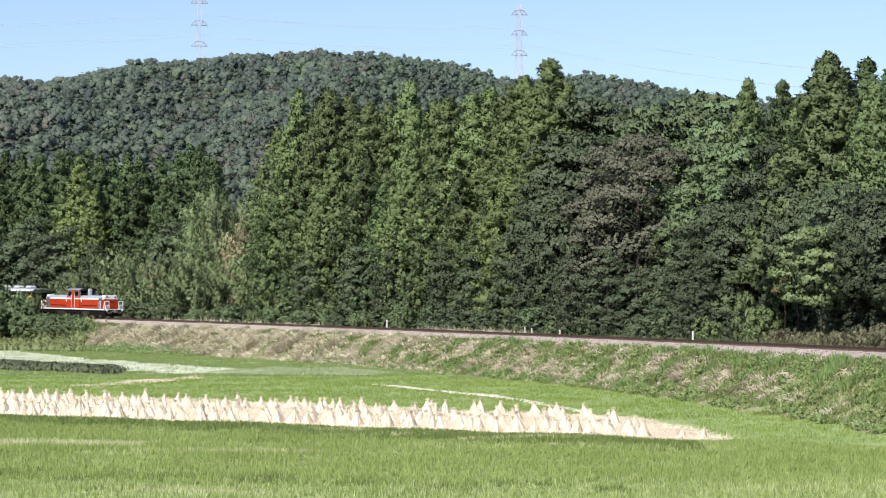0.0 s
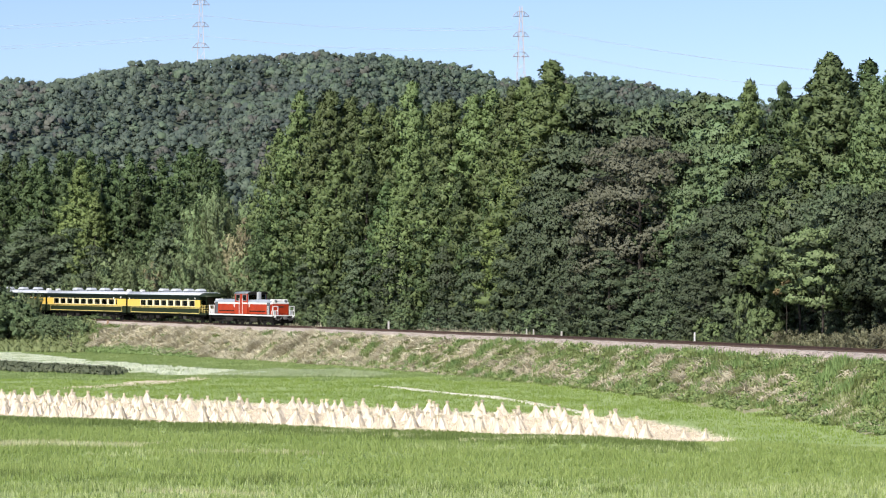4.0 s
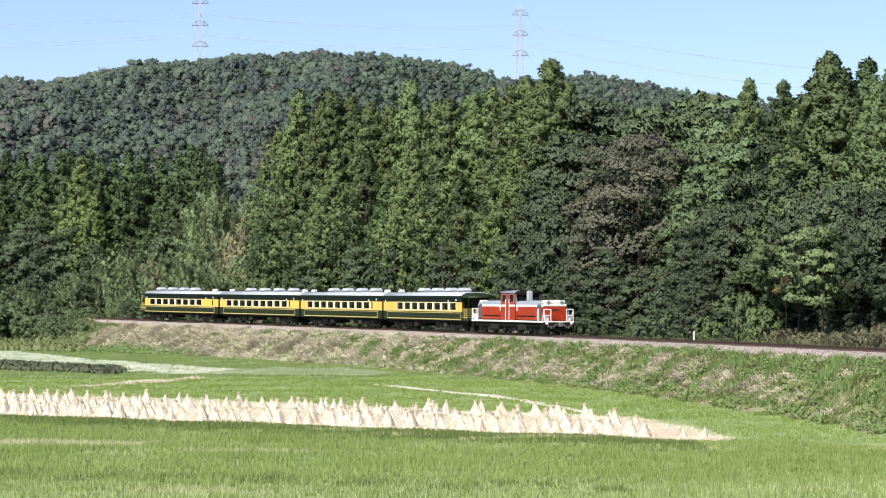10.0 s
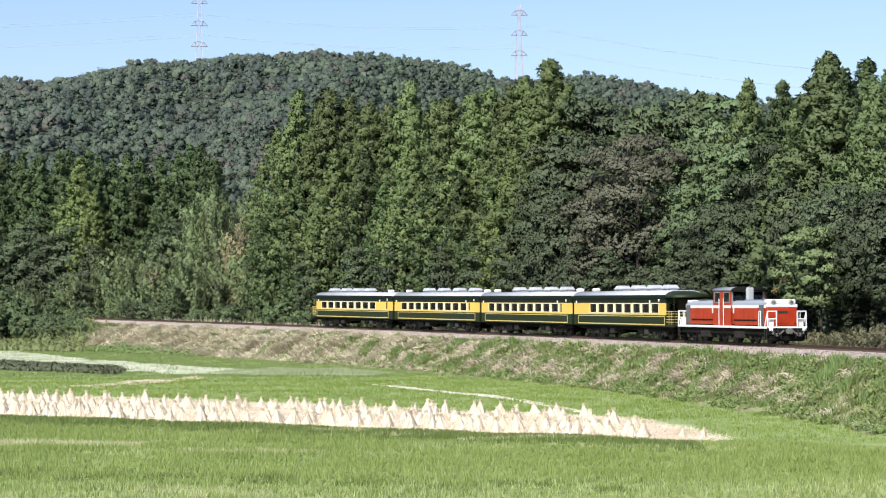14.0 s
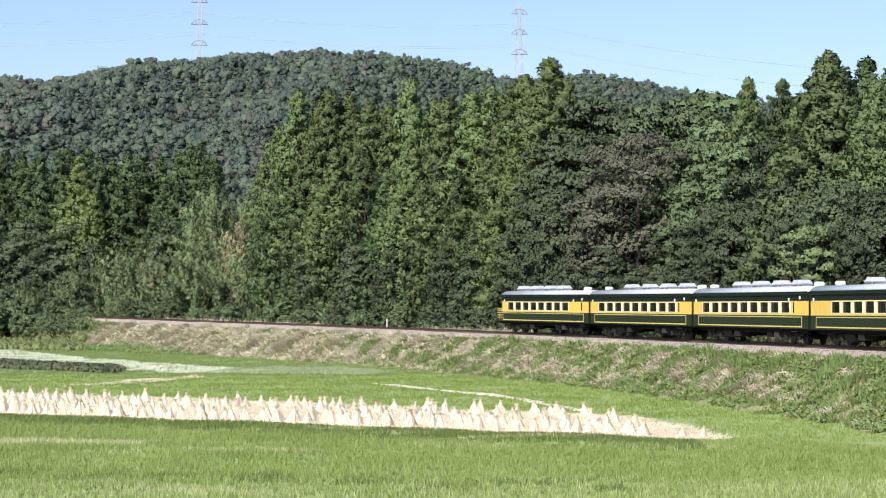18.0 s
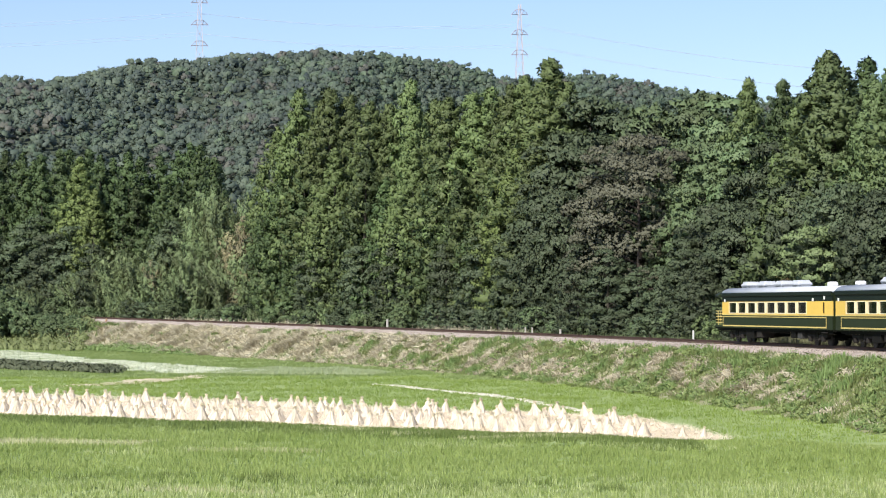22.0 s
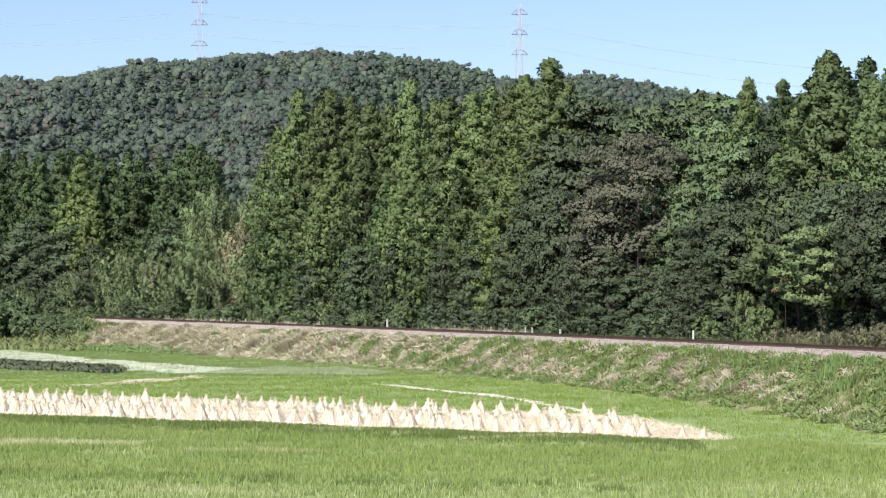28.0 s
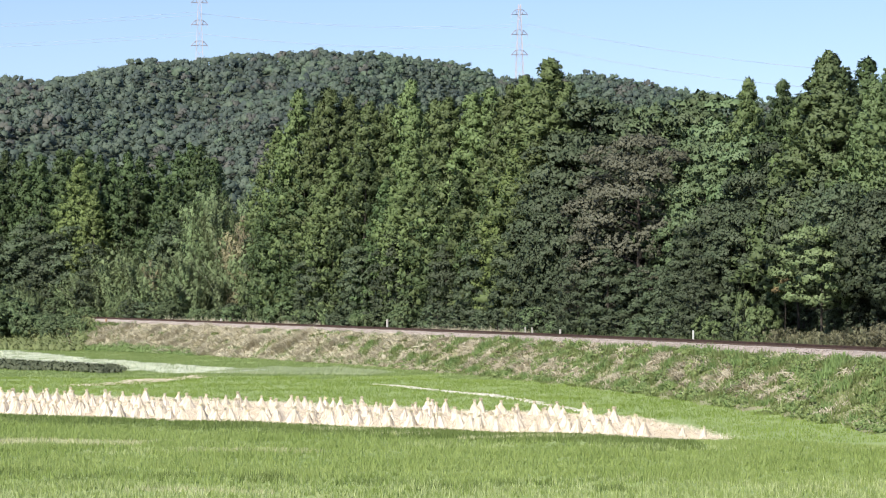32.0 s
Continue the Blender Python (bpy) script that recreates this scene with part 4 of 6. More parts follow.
def bank_cover():
    rng = np.random.RandomState(14)
    n = 34000
    s = rng.uniform(-125, 95, n)
    e = 2.75 + 9.6 * rng.uniform(size=n) ** 1.15
    a = np.array([heading(q) for q in np.linspace(-130, 100, 231)])
    a = np.interp(s, np.linspace(-130, 100, 231), a)
    x = np.interp(s, LINE_S, LINE[:, 0]) - np.sin(a) * (SIDE - e)
    y = np.interp(s, LINE_S, LINE[:, 1]) + np.cos(a) * (SIDE - e)
    keep = e < 9.0 + 0.7 * waves(x, y, 3, 49)
    s, e, a, x, y = s[keep], e[keep], a[keep], x[keep], y[keep]
    n = len(s)
    z = ground_z(x, y)
    patch = 0.15 + waves(s * 0.8, e * 2.2, 7, 31) + 0.6 * waves(s, e * 2, 2.6, 33) - 0.014 * (s + 12) + 0.12 * (4.5 - e) * (s > -30) * 0.5 + 0.95 * np.exp(-((e - 6.6) / 1.5) ** 2) * smooth(-5, 25, s)
    patch = patch - 0.14 * np.maximum(-93 - s, 0)
    hay = patch + 0.25 * waves(x * 0.8 - z * 1.6, y * 0.5, 1.5, 48) > 0.10
    # long cut grass on the west, matted dull patches on the east
    for sel, grass, heaps, m, size, label in ((hay & (s <= -15), "mown_hay", "hay_heaps", M_HAY, 1.0, "dry mown grass lying on the rail bank"), (hay & (s > -15), "matted_hay", "matted_heaps", M_HAYDULL, 0.6, "dull matted patches of cut grass on the bank")):
        q = sel.sum()
        long = np.minimum(1, (e[sel] - 2.3) * 1.2) * size * (0.30 + 0.25 * rng.uniform(size=q) + 0.65 * np.maximum(0, waves(x[sel] * 0.7 - z[sel] * 1.4, y[sel] * 0.6, 1.5, 36)))
        v, f = blades(rng, x[sel], y[sel], z[sel], long, 0.9, 0.055, 6, 0.13, least=0.6, lay=a[sel] - 1.57 + 0.8 * waves(x[sel], y[sel], 4, 37))
        tagged(link_mesh(grass, v, f, m), label, "hay", kind="stuff")
        pick = sel & (rng.uniform(size=n) < 0.30) & (e > 3.0)
        q = pick.sum()
        heap = (0.5 + 0.5 * size) * (0.16 + 0.20 * rng.uniform(size=q) + 0.08 * waves(x[pick], y[pick], 2.2, 47))
        crown = leaf_cards(rng, np.stack([x[pick], y[pick], z[pick] + 0.05], 1), np.tile([-0.25, -0.5, 0.8], (q, 1)), 0.30, 12, np.stack([heap * 1.5, heap * 1.2, heap * 0.9], 1), heart=0.6, thin=0.12, lean=0.3, hang=(0.5, -0.2))
        tagged(leafy(heaps, crown, m), "tangled heaps of cut grass on the rail bank", "hay", kind="stuff")
    g = ~hay
    tall = np.where(e > 8.8, -1.0, waves(x, y, 2.0, 39) + 0.4 * waves(x, y, 6, 40))
    h = np.maximum(0.26 + 0.10 * waves(x, y, 3, 35) + 0.16 * waves(x, y, 1.1, 38) + 0.30 * np.maximum(0, tall), 0.12) * np.clip(1 - (e - 8.2) / 5, 0.4, 1)
    for sel, name, m, label in ((g & (tall < 0.45), "bank_weeds", M_BANKWEED, "green weeds growing on the rail bank"), (g & (tall >= 0.45), "tall_bank_weeds", M_WEEDDARK, "taller dark green weed clumps on the rail bank")):
        v, f = blades(rng, x[sel], y[sel], z[sel], h[sel], 0.6, 0.055, 6, 0.16)
        tagged(link_mesh(name, v, f, m), label, "weeds", kind="stuff")


def bank_leaf_weeds():
    """Broad-leaved weeds in clumps on the sunny part of the bank."""
    rng = np.random.RandomState(23)
    n = 3400
    s, e = rng.uniform(-110, 95, n), rng.uniform(3.0, 9.5, n)
    keep = (waves(s, e * 2, 6, 44) > -0.1) & (rng.uniform(size=n) < np.clip((s + 60) / 90, 0.10, 1))
    p = np.array([on_track(a, -b)[:2] for a, b in zip(s[keep], e[keep])])
    big = rng.uniform(0.18, 0.45, len(p))
    c = np.stack([p[:, 0], p[:, 1], ground_z(p[:, 0], p[:, 1]) + big * 0.7], 1)
    dark = rng.uniform(size=len(p)) < 0.4 + 0.3 * waves(p[:, 0], p[:, 1], 3, 45)
    for pick, name, m, label in ((~dark, "leafy_weeds", M_BANKWEED, "clumps of broad-leaved green weeds on the bank"), (dark, "dark_leafy_weeds", M_WEEDDARK, "darker clumps of broad-leaved weeds on the bank")):
        q = pick.sum()
        crown = leaf_cards(rng, c[pick], np.tile([-0.3, -0.3, 0.9], (q, 1)), 0.085, 22, np.stack([big[pick] * 1.2, big[pick] * 1.2, big[pick] * 0.8], 1), heart=0.45, lean=0.3, hold=(0.5, 1.2))
        tagged(leafy(name, crown, m), label, "weeds", kind="stuff")


def foot_weeds():
    """A dark weedy strip where the bank meets the fields."""
    rng = np.random.RandomState(24)
    n = 800
    s, e = rng.uniform(-101, -66, n), rng.uniform(7.6, 10.2, n)
    p = np.array([on_track(a, -b)[:2] for a, b in zip(s, e)])
    big = rng.uniform(0.25, 0.55, n) * np.clip(1.2 - np.abs(s + 86) / 22, 0.4, 1)
    c = np.stack([p[:, 0], p[:, 1], ground_z(p[:, 0], p[:, 1]) + big * 0.6], 1)
    crown = leaf_cards(rng, c, np.tile([-0.3, -0.4, 0.8], (n, 1)), 0.12, 16, np.stack([big * 1.2, big * 1.2, big], 1), heart=0.6)
    tagged(leafy("foot_weeds", crown, M_WEEDDARK), "dark green weeds along the foot of the bank", "weeds", kind="stuff")


foot_weeds()


def olive_mound():
    """Tall yellow-green weeds between the white field and the thicket."""
    rng = np.random.RandomState(27)
    n = 420
    x = rng.uniform(-60, -44.5, n)
    y = 268 + 16 * rng.uniform(size=n) + 0.9 * (-46 - x)
    big = rng.uniform(0.35, 0.75, n)
    lift = 0.9 * smooth(268, 284, y - 0.9 * (-46 - x)) * np.clip((-44 - x) / 5, 0, 1)
    c = np.stack([x, y, ground_z(x, y) + big * 0.5 + lift * rng.uniform(0.2, 1, n)], 1)
    crown = leaf_cards(rng, c, np.tile([-0.2, -0.4, 0.8], (n, 1)), 0.22, 18, np.stack([big, big, big * 1.2], 1), heart=0.7, lean=0.45, thin=0.25, hang=(0.3, 0.7))
    tagged(leafy("olive_weeds", crown, M_OLIVE), "tall yellow-green weeds behind the white field", "weeds", kind="stuff")


olive_mound()


def shoulder_stones():
    """Loose stones on the field-side shoulder of the ballast."""
    rng = np.random.RandomState(29)
    n = 5200
    s = 95 - 150 * rng.uniform(size=n) ** 1.6
    side = -rng.uniform(1.7, 2.9, n)
    up = np.interp(-side, (1.6, 1.95, 2.6, 3.0), (-0.20, -0.25, -0.62, -0.95)) + 0.02
    p = np.array([on_track(a, b, c)[:] for a, b, c in zip(s, side, up)])
    unit = np.array([(1, 0, 0), (0, 1, 0), (-1, 0, 0), (0, -1, 0), (0, 0, 0.8), (0, 0, -0.5)], float)
    q, _ = np.linalg.qr(rng.normal(size=(n, 3, 3)))
    v = np.einsum("kj,nji->nki", unit, q) * rng.uniform(0.03, 0.065, (n, 1, 1)) * rng.uniform(0.7, 1.2, (n, 6, 1)) + p[:, None, :]
    tri = np.array([(0, 1, 4), (1, 2, 4), (2, 3, 4), (3, 0, 4), (1, 0, 5), (2, 1, 5), (3, 2, 5), (0, 3, 5)])
    f = ((np.arange(n) * 6)[:, None, None] + tri[None]).reshape(-1, 3)
    tagged(link_mesh("ballast_stones", v.reshape(-1, 3), f, M_STONE), "loose grey-brown ballast stones on the shoulder", "stones", kind="stuff")


shoulder_stones()
rice_field()
bank_leaf_weeds()
meadow()
lineside_reeds()
bank_cover()


def sheet(name, label, category, outline, material, lift=0.04, cell=0.8, ragged=0.5, seed=1):
    """A thin uneven cover on the ground inside an outline of x, y corners."""
    rng = np.random.RandomState(seed)
    o = np.array(outline, float)
    xs = np.arange(o[:, 0].min() - cell, o[:, 0].max() + cell, cell)
    ys = np.arange(o[:, 1].min() - cell, o[:, 1].max() + cell, cell)
    gx, gy = np.meshgrid(xs, ys)
    gx = gx + rng.uniform(-0.25, 0.25, gx.shape) * cell
    gy = gy + rng.uniform(-0.25, 0.25, gy.shape) * cell
    qx, qy = gx + ragged * waves(gx, gy, 3, seed + 50), gy + ragged * waves(gx, gy, 3, seed + 60)
    inside = np.zeros(gx.shape, bool)
    j = len(o) - 1
    for i in range(len(o)):
        cut = ((o[i, 1] > qy) != (o[j, 1] > qy)) & (qx < (o[j, 0] - o[i, 0]) * (qy - o[i, 1]) / (o[j, 1] - o[i, 1] + 1e-12) + o[i, 0])
        inside ^= cut
        j = i
    gz = ground_z(gx, gy) + np.where(inside, lift + rng.uniform(0, lift, gx.shape), -0.05)
    w = len(xs)
    verts = np.stack([gx.ravel(), gy.ravel(), gz.ravel()], 1)
    ii, jj = np.meshgrid(np.arange(len(ys) - 1), np.arange(w - 1), indexing="ij")
    a = (ii * w + jj).ravel()
    faces = np.stack([a, a + 1, a + w + 1, a + w], 1)
    faces = faces[inside.ravel()[faces].any(axis=1)]
    ob = link_mesh(name, verts, faces, material, smooth_shade=True)
    return tagged(ob, label, category, kind="structure")


sheet("straw_floor", "pale straw litter covering a drying strip of paddy", "straw", ((-34, 125.2), (12.4, 96.6), (11.3, 105.5), (10.2, 114), (6, 117.8), (-34, 146)), M_STRAWMAT, cell=0.45, ragged=0.4, seed=3)


def loose_straw():
    """Stalks lying every way over the straw strip, ragged past its edges."""
    rng = np.random.RandomState(61)
    x = rng.uniform(-33, 12.6, 26000)
    y = strip_edge(x) - 0.25 + rng.uniform(0, 1, 26000) * (far_edge(x) - strip_edge(x) + 0.4)
    keep = (y > strip_edge(x) - 0.3) & (x < 12.7 - 0.16 * np.maximum(y - strip_edge(x) - 2, 0))
    x, y = x[keep], y[keep]
    v, f = blades(rng, x, y, ground_z(x, y) + 0.06, np.full(len(x), 0.26), 1.5, 0.014, 3, 0.18, least=0.7)
    tagged(link_mesh("loose_straw", v, f, M_STALK), "loose pale straw stalks scattered over the drying strip", "straw", kind="stuff")


loose_straw()
sheet("field_path", "narrow pale dry path along the paddy edge", "path", ((-5.5, 161), (-5.0, 162.6), (3.2, 143.2), (7.9, 122), (7.45, 121.8), (2.65, 142.0)), M_PATH, cell=0.3, ragged=0.12, seed=4)
sheet("straw_patch", "patch of pale straw on the grass", "straw", ((-27.4, 156), (-25.6, 163.5), (-20.4, 182), (-18.6, 176), (-23, 161)), M_STRAWMAT, lift=0.02, cell=0.5, ragged=0.7, seed=5)


def crop(name, label, category, material, outline, n, height, width, seed, per=6, lean=0.3, rough=0.0):
    rng = np.random.RandomState(seed)
    o = np.array(outline, float)
    x = rng.uniform(o[:, 0].min(), o[:, 0].max(), n)
    y = rng.uniform(o[:, 1].min(), o[:, 1].max(), n)
    inside = np.zeros(n, bool)
    j = len(o) - 1
    for i in range(len(o)):
        inside ^= ((o[i, 1] > y) != (o[j, 1] > y)) & (x < (o[j, 0] - o[i, 0]) * (y - o[i, 1]) / (o[j, 1] - o[i, 1] + 1e-12) + o[i, 0])
        j = i
    x, y = x[inside], y[inside]
    h = height * np.maximum(0.25, 0.8 + 0.25 * waves(x, y, 4, seed) + rough * waves(x, y, 1.6, seed + 1))
    v, f = blades(rng, x, y, ground_z(x, y), h, lean, width, per, 0.2)
    tagged(link_mesh(name, v, f, material), label, category, kind="stuff")


crop("flower_crop", "white-flowering pale green crop in the valley field", "crop", M_WHITECROP, ((-56, 262), (-47, 219), (-24, 187), (-18, 184), (-15, 190), (-24, 206), (-36, 228), (-52, 266)), 16000, 0.24, 0.06, 41)

crop("pale_grass", "pale seeding grass along the edge of the white field", "grass", M_PALEGRASS, ((-20, 186), (-15, 200), (-9, 197), (-4.5, 187), (-6, 180)), 4200, 0.3, 0.05, 46)


def dark_crop():
    """Low bushy plants in rows."""
    rng = np.random.RandomState(42)
    u, w = rng.uniform(0, 1, 1500), rng.uniform(0, 1, 1500)
    x = -45 + 17.2 * u + 0.3 * rng.normal(size=1500)
    y = (208 - 21 * u) + (w - 0.5) * (12 - 7 * u)
    big = 0.30 + 0.14 * rng.uniform(size=1500) + 0.06 * waves(x, y, 3, 43)
    c = np.stack([x, y, ground_z(x, y) + big * 0.6], 1)
    crown = leaf_cards(rng, c, np.tile([-0.2, -0.4, 0.8], (1500, 1)), 0.13, 14, np.stack([big * 1.2, big * 1.2, big], 1), heart=0.75, lean=0.4)
    tagged(leafy("dark_crop", crown, M_DARKCROP), "low dark green bushy crop beside the white field", "crop", kind="stuff")


dark_crop()


# ---- straw stooks ----
def make_stook(seed):
    rng = np.random.RandomState(seed)
    ob = tagged(new("straw_stook"), "standing cone of pale rice straw tied near its top", "straw stook", "stooks on the straw strip")
    seg, rings = 18, ((0.0, 0.42), (0.10, 0.36), (0.28, 0.27), (0.46, 0.18), (0.62, 0.105), (0.74, 0.05), (0.80, 0.055), (0.88, 0.085))
    verts, faces = [], []
    lean = rng.uniform(-0.05, 0.05, 2)
    ph = rng.uniform(0, 6.28)
    for z, r in rings:
        for k in range(seg):
            a = k / seg * 6.283
            q = r * (1 + 0.22 * math.sin(a * 2 + ph) * (1 - z)) * (1 + (0.16 if k % 2 else -0.12) * rng.uniform(0.3, 1))
            verts.append((math.cos(a) * q + lean[0] * z, math.sin(a) * q + lean[1] * z, z - (0.05 * rng.uniform() if z == 0 else 0)))
    for i in range(len(rings) - 1):
        for k in range(seg):
            a, b = i * seg + k, i * seg + (k + 1) % seg
            faces.append((a, b, b + seg, a + seg))
    link_mesh("straw_body", verts, faces, M_STRAW, ob)
    n = 110
    a, z0 = rng.uniform(0, 6.283, n), rng.uniform(0.0, 0.55, n)
    r0 = np.interp(z0, [0, 0.28, 0.62], [0.43, 0.28, 0.12])
    z1 = z0 + rng.uniform(0.12, 0.3, n)
    r1 = np.interp(z1, [0, 0.28, 0.62, 0.9], [0.45, 0.30, 0.13, 0.07])
    da = rng.normal(scale=0.06, size=n)
    w = 0.022
    sv = np.stack([np.stack([np.cos(a - w / r0) * r0, np.sin(a - w / r0) * r0, z0], 1), np.stack([np.cos(a + w / r0) * r0, np.sin(a + w / r0) * r0, z0], 1),
                   np.stack([np.cos(a + da) * r1, np.sin(a + da) * r1, z1], 1)], 1).reshape(-1, 3)
    link_mesh("loose_straw", sv, np.arange(n * 3).reshape(-1, 3), M_STRAW, ob, "loose hanging straw stalks")
    x = np.full(26, lean[0] * 0.8) + rng.normal(scale=0.03, size=26)
    y = np.full(26, lean[1] * 0.8) + rng.normal(scale=0.03, size=26)
    v, f = blades(rng, x, y, np.full(26, 0.78), np.full(26, 0.17), 0.6, 0.012, 3, 0.03)
    link_mesh("straw_tuft", v, f, M_TUFT, ob, "loose straw tuft")
    bm = bmesh.new()
    bmesh.ops.create_cone(bm, cap_ends=False, segments=12, radius1=0.068, radius2=0.066, depth=0.05, matrix=Matrix.Translation((lean[0] * 0.77, lean[1] * 0.77, 0.77)))
    part("straw_tie", bm, M_STRAW, ob, "twisted straw tie")
    return ob


STOOKS = [make_stook(160 + i) for i in range(5)]
stook_rng = random.Random(17)
placed = 0
for row, (dy0, gap) in enumerate(((0.6, 0.78), (2.2, 1.06), (4.6, 1.6), (7.5, 1.8), (10.8, 1.8), (13.8, 1.6), (16.4, 1.5))):
    x = -31.0 + stook_rng.uniform(0, 1)
    while x < 12.0:
        x += gap * stook_rng.uniform(0.45, 1.45) * (1 if x < 1.5 else 0.9)
        y = strip_edge(x) + dy0 + stook_rng.uniform(-0.9, 0.9) * (0.4 if row == 0 else 1)
        if abs(x) > 0.207 * y or y > far_edge(x) - 0.8 or x > 9.2:
            continue
        src = STOOKS[stook_rng.randrange(5)]
        z = float(ground_z(np.array([x]), np.array([y]))[0])
        m = pose(x, y, z + 0.02, stook_rng.uniform(-5, 5), stook_rng.uniform(-5, 5), stook_rng.uniform(0, 360))
        if placed < 5:
            ob = STOOKS[placed]
            ob.matrix_basis = m
        else:
            ob = copy_thing(src, m)
        placed += 1
        k = stook_rng.uniform(0.66, 0.98)
        ob.scale = (k * stook_rng.uniform(0.88, 1.12), k, k)
# two small ones stand alone where the strip runs out
for x, back, k in ((10.75, 1.6, 0.62), (11.6, 1.2, 0.60)):
    y = strip_edge(x) + back
    ob = copy_thing(STOOKS[placed % 5], pose(x, y, float(ground_z(np.array([x]), np.array([y]))[0]) + 0.02, 3, -4, 40 * placed))
    ob.scale = (k * 0.85, k * 0.85, k)
    placed += 1


# ---- lineside posts ----
M_POST = mat("white_post_paint", (0.72, 0.72, 0.70), (0.60, 0.60, 0.57), scale=5, rough=0.6)
M_OLDPOST = mat("grey_concrete", (0.42, 0.40, 0.37), (0.55, 0.52, 0.48), scale=5, rough=0.9)


def lineside_post(s, side, height, w, material, label, cap=False):
    ob = tagged(new("lineside_post"), label, "post", "posts beside the track")
    p = on_track(s, side)
    z = float(ground_z(np.array([p.x]), np.array([p.y]))[0])
    ob.matrix_basis = pose(p.x, p.y, z, 0, 0, math.degrees(heading(s)))
    part("shaft", box(-w, w, -w, w, -0.3, height, bevel=w * 0.3), material, ob)
    part("foot", box(-w * 1.8, w * 1.8, -w * 1.8, w * 1.8, -0.3, 0.06, bevel=0.02), M_OLDPOST, ob)
    if cap:
        part("cap", box(-w * 1.5, w * 1.5, -w * 1.5, w * 1.5, height, height + 0.07, bevel=0.02), material, ob)


lineside_post(26.0, 2.6, 1.25, 0.055, M_POST, "white marker post standing beside the track")
lineside_post(-42.1, 2.6, 1.4, 0.09, M_OLDPOST, "pale concrete post leaning by the track")
lineside_post(-10.3, 3.0, 1.1, 0.05, M_OLDPOST, "thin grey marker post in the weeds")
lineside_post(-9.2, 3.2, 1.1, 0.05, M_OLDPOST, "thin grey marker post in the weeds")
lineside_post(-2.5, 3.0, 1.0, 0.07, M_OLDPOST, "short grey marker post in the weeds")
M_RUSTPOST = mat("faded_orange_paint", (0.45, 0.27, 0.15), (0.36, 0.24, 0.16), scale=5, rough=0.8)
lineside_post(-105.1, -2.4, 0.6, 0.10, M_RUSTPOST, "short faded orange marker post at the ballast edge")
lineside_post(-84.3, 2.6, 0.9, 0.09, M_OLDPOST, "short grey marker post by the track")


# ---- pylons and their wires ----
M_STEEL = mat("galvanised_steel", (0.50, 0.46, 0.50), (0.62, 0.58, 0.60), scale=1, rough=0.6, metal=0.2)
M_ARM = mat("dull_arm_steel", (0.27, 0.25, 0.29), (0.36, 0.33, 0.37), scale=1, rough=0.6, metal=0.2)
M_WIRE = mat("wire", (0.44, 0.50, 0.58), (0.48, 0.54, 0.62), scale=1, rough=0.6)


def pylon(x, y, base, arms, tall, turn):
    ob = tagged(new("transmission_tower"), "tall grey steel lattice pylon on the wooded ridge", "pylon", "pylons on the ridge")
    ob.matrix_basis = pose(x, y, base, 0, 0, turn)
    half = lambda z: 3.0 * (1 - z / tall) ** 1.2 + 0.7
    for sx, sy in ((-1, -1), (1, -1), (1, 1), (-1, 1)):
        zs = np.linspace(0, tall, 9)
        bm = bmesh.new()
        rings = [[bm.verts.new((sx * half(z) + dx, sy * half(z) + dy, z)) for dx, dy in ((-0.12, -0.12), (0.12, -0.12), (0.12, 0.12), (-0.12, 0.12))] for z in zs]
        for lo, hi in zip(rings[:-1], rings[1:]):
            for k in range(4):
                bm.faces.new((lo[k], lo[(k + 1) % 4], hi[(k + 1) % 4], hi[k]))
        part("leg", bm, M_STEEL, ob)
    for k, (sx, sy, tx, ty) in enumerate(((-1, -1, 1, -1), (1, -1, 1, 1), (1, 1, -1, 1), (-1, 1, -1, -1))):
        pairs = []
        zs = np.linspace(0, tall, 14)
        for a, b in zip(zs[:-1], zs[1:]):
            pairs.append(((sx * half(a), sy * half(a), a), (tx * half(b), ty * half(b), b)))
            pairs.append(((tx * half(a), ty * half(a), a), (sx * half(b), sy * half(b), b)))
        part("lattice", rods(pairs, 0.065, 4), M_STEEL, ob)
    for z in arms:
        for side in (-1, 1):
            tip = (side * 4.9, 0, z)
            pairs = [(tip, (side * 0.7, -0.7, z)), (tip, (side * 0.7, 0.7, z)), (tip, (side * 2.4, 0, z + 2.6)), ((side * 2.4, 0, z + 2.6), (0, 0, z + 2.8)), ((side * 2.4, 0, z + 2.6), (side * 1.6, 0, z)), ((side * 3.2, -0.3, z), (side * 3.2, 0.3, z))]
            part("crossarm", rods(pairs, 0.19, 4), M_ARM, ob, "darker steel cross arm")
            part("insulator", rods([((side * 4.9, 0, z), (side * 4.9, 0, z - 2.2))], 0.10, 5), M_STEEL, ob)
    return ob


PYLON_W = (-144.5, 1300.0, 112.0)
PYLON_E = (45.2, 1300.0, 110.0)
pylon(*PYLON_W, (45.4, 57.8, 70.9), 80, 8)
pylon(*PYLON_E, (42, 54, 66), 72, 8)


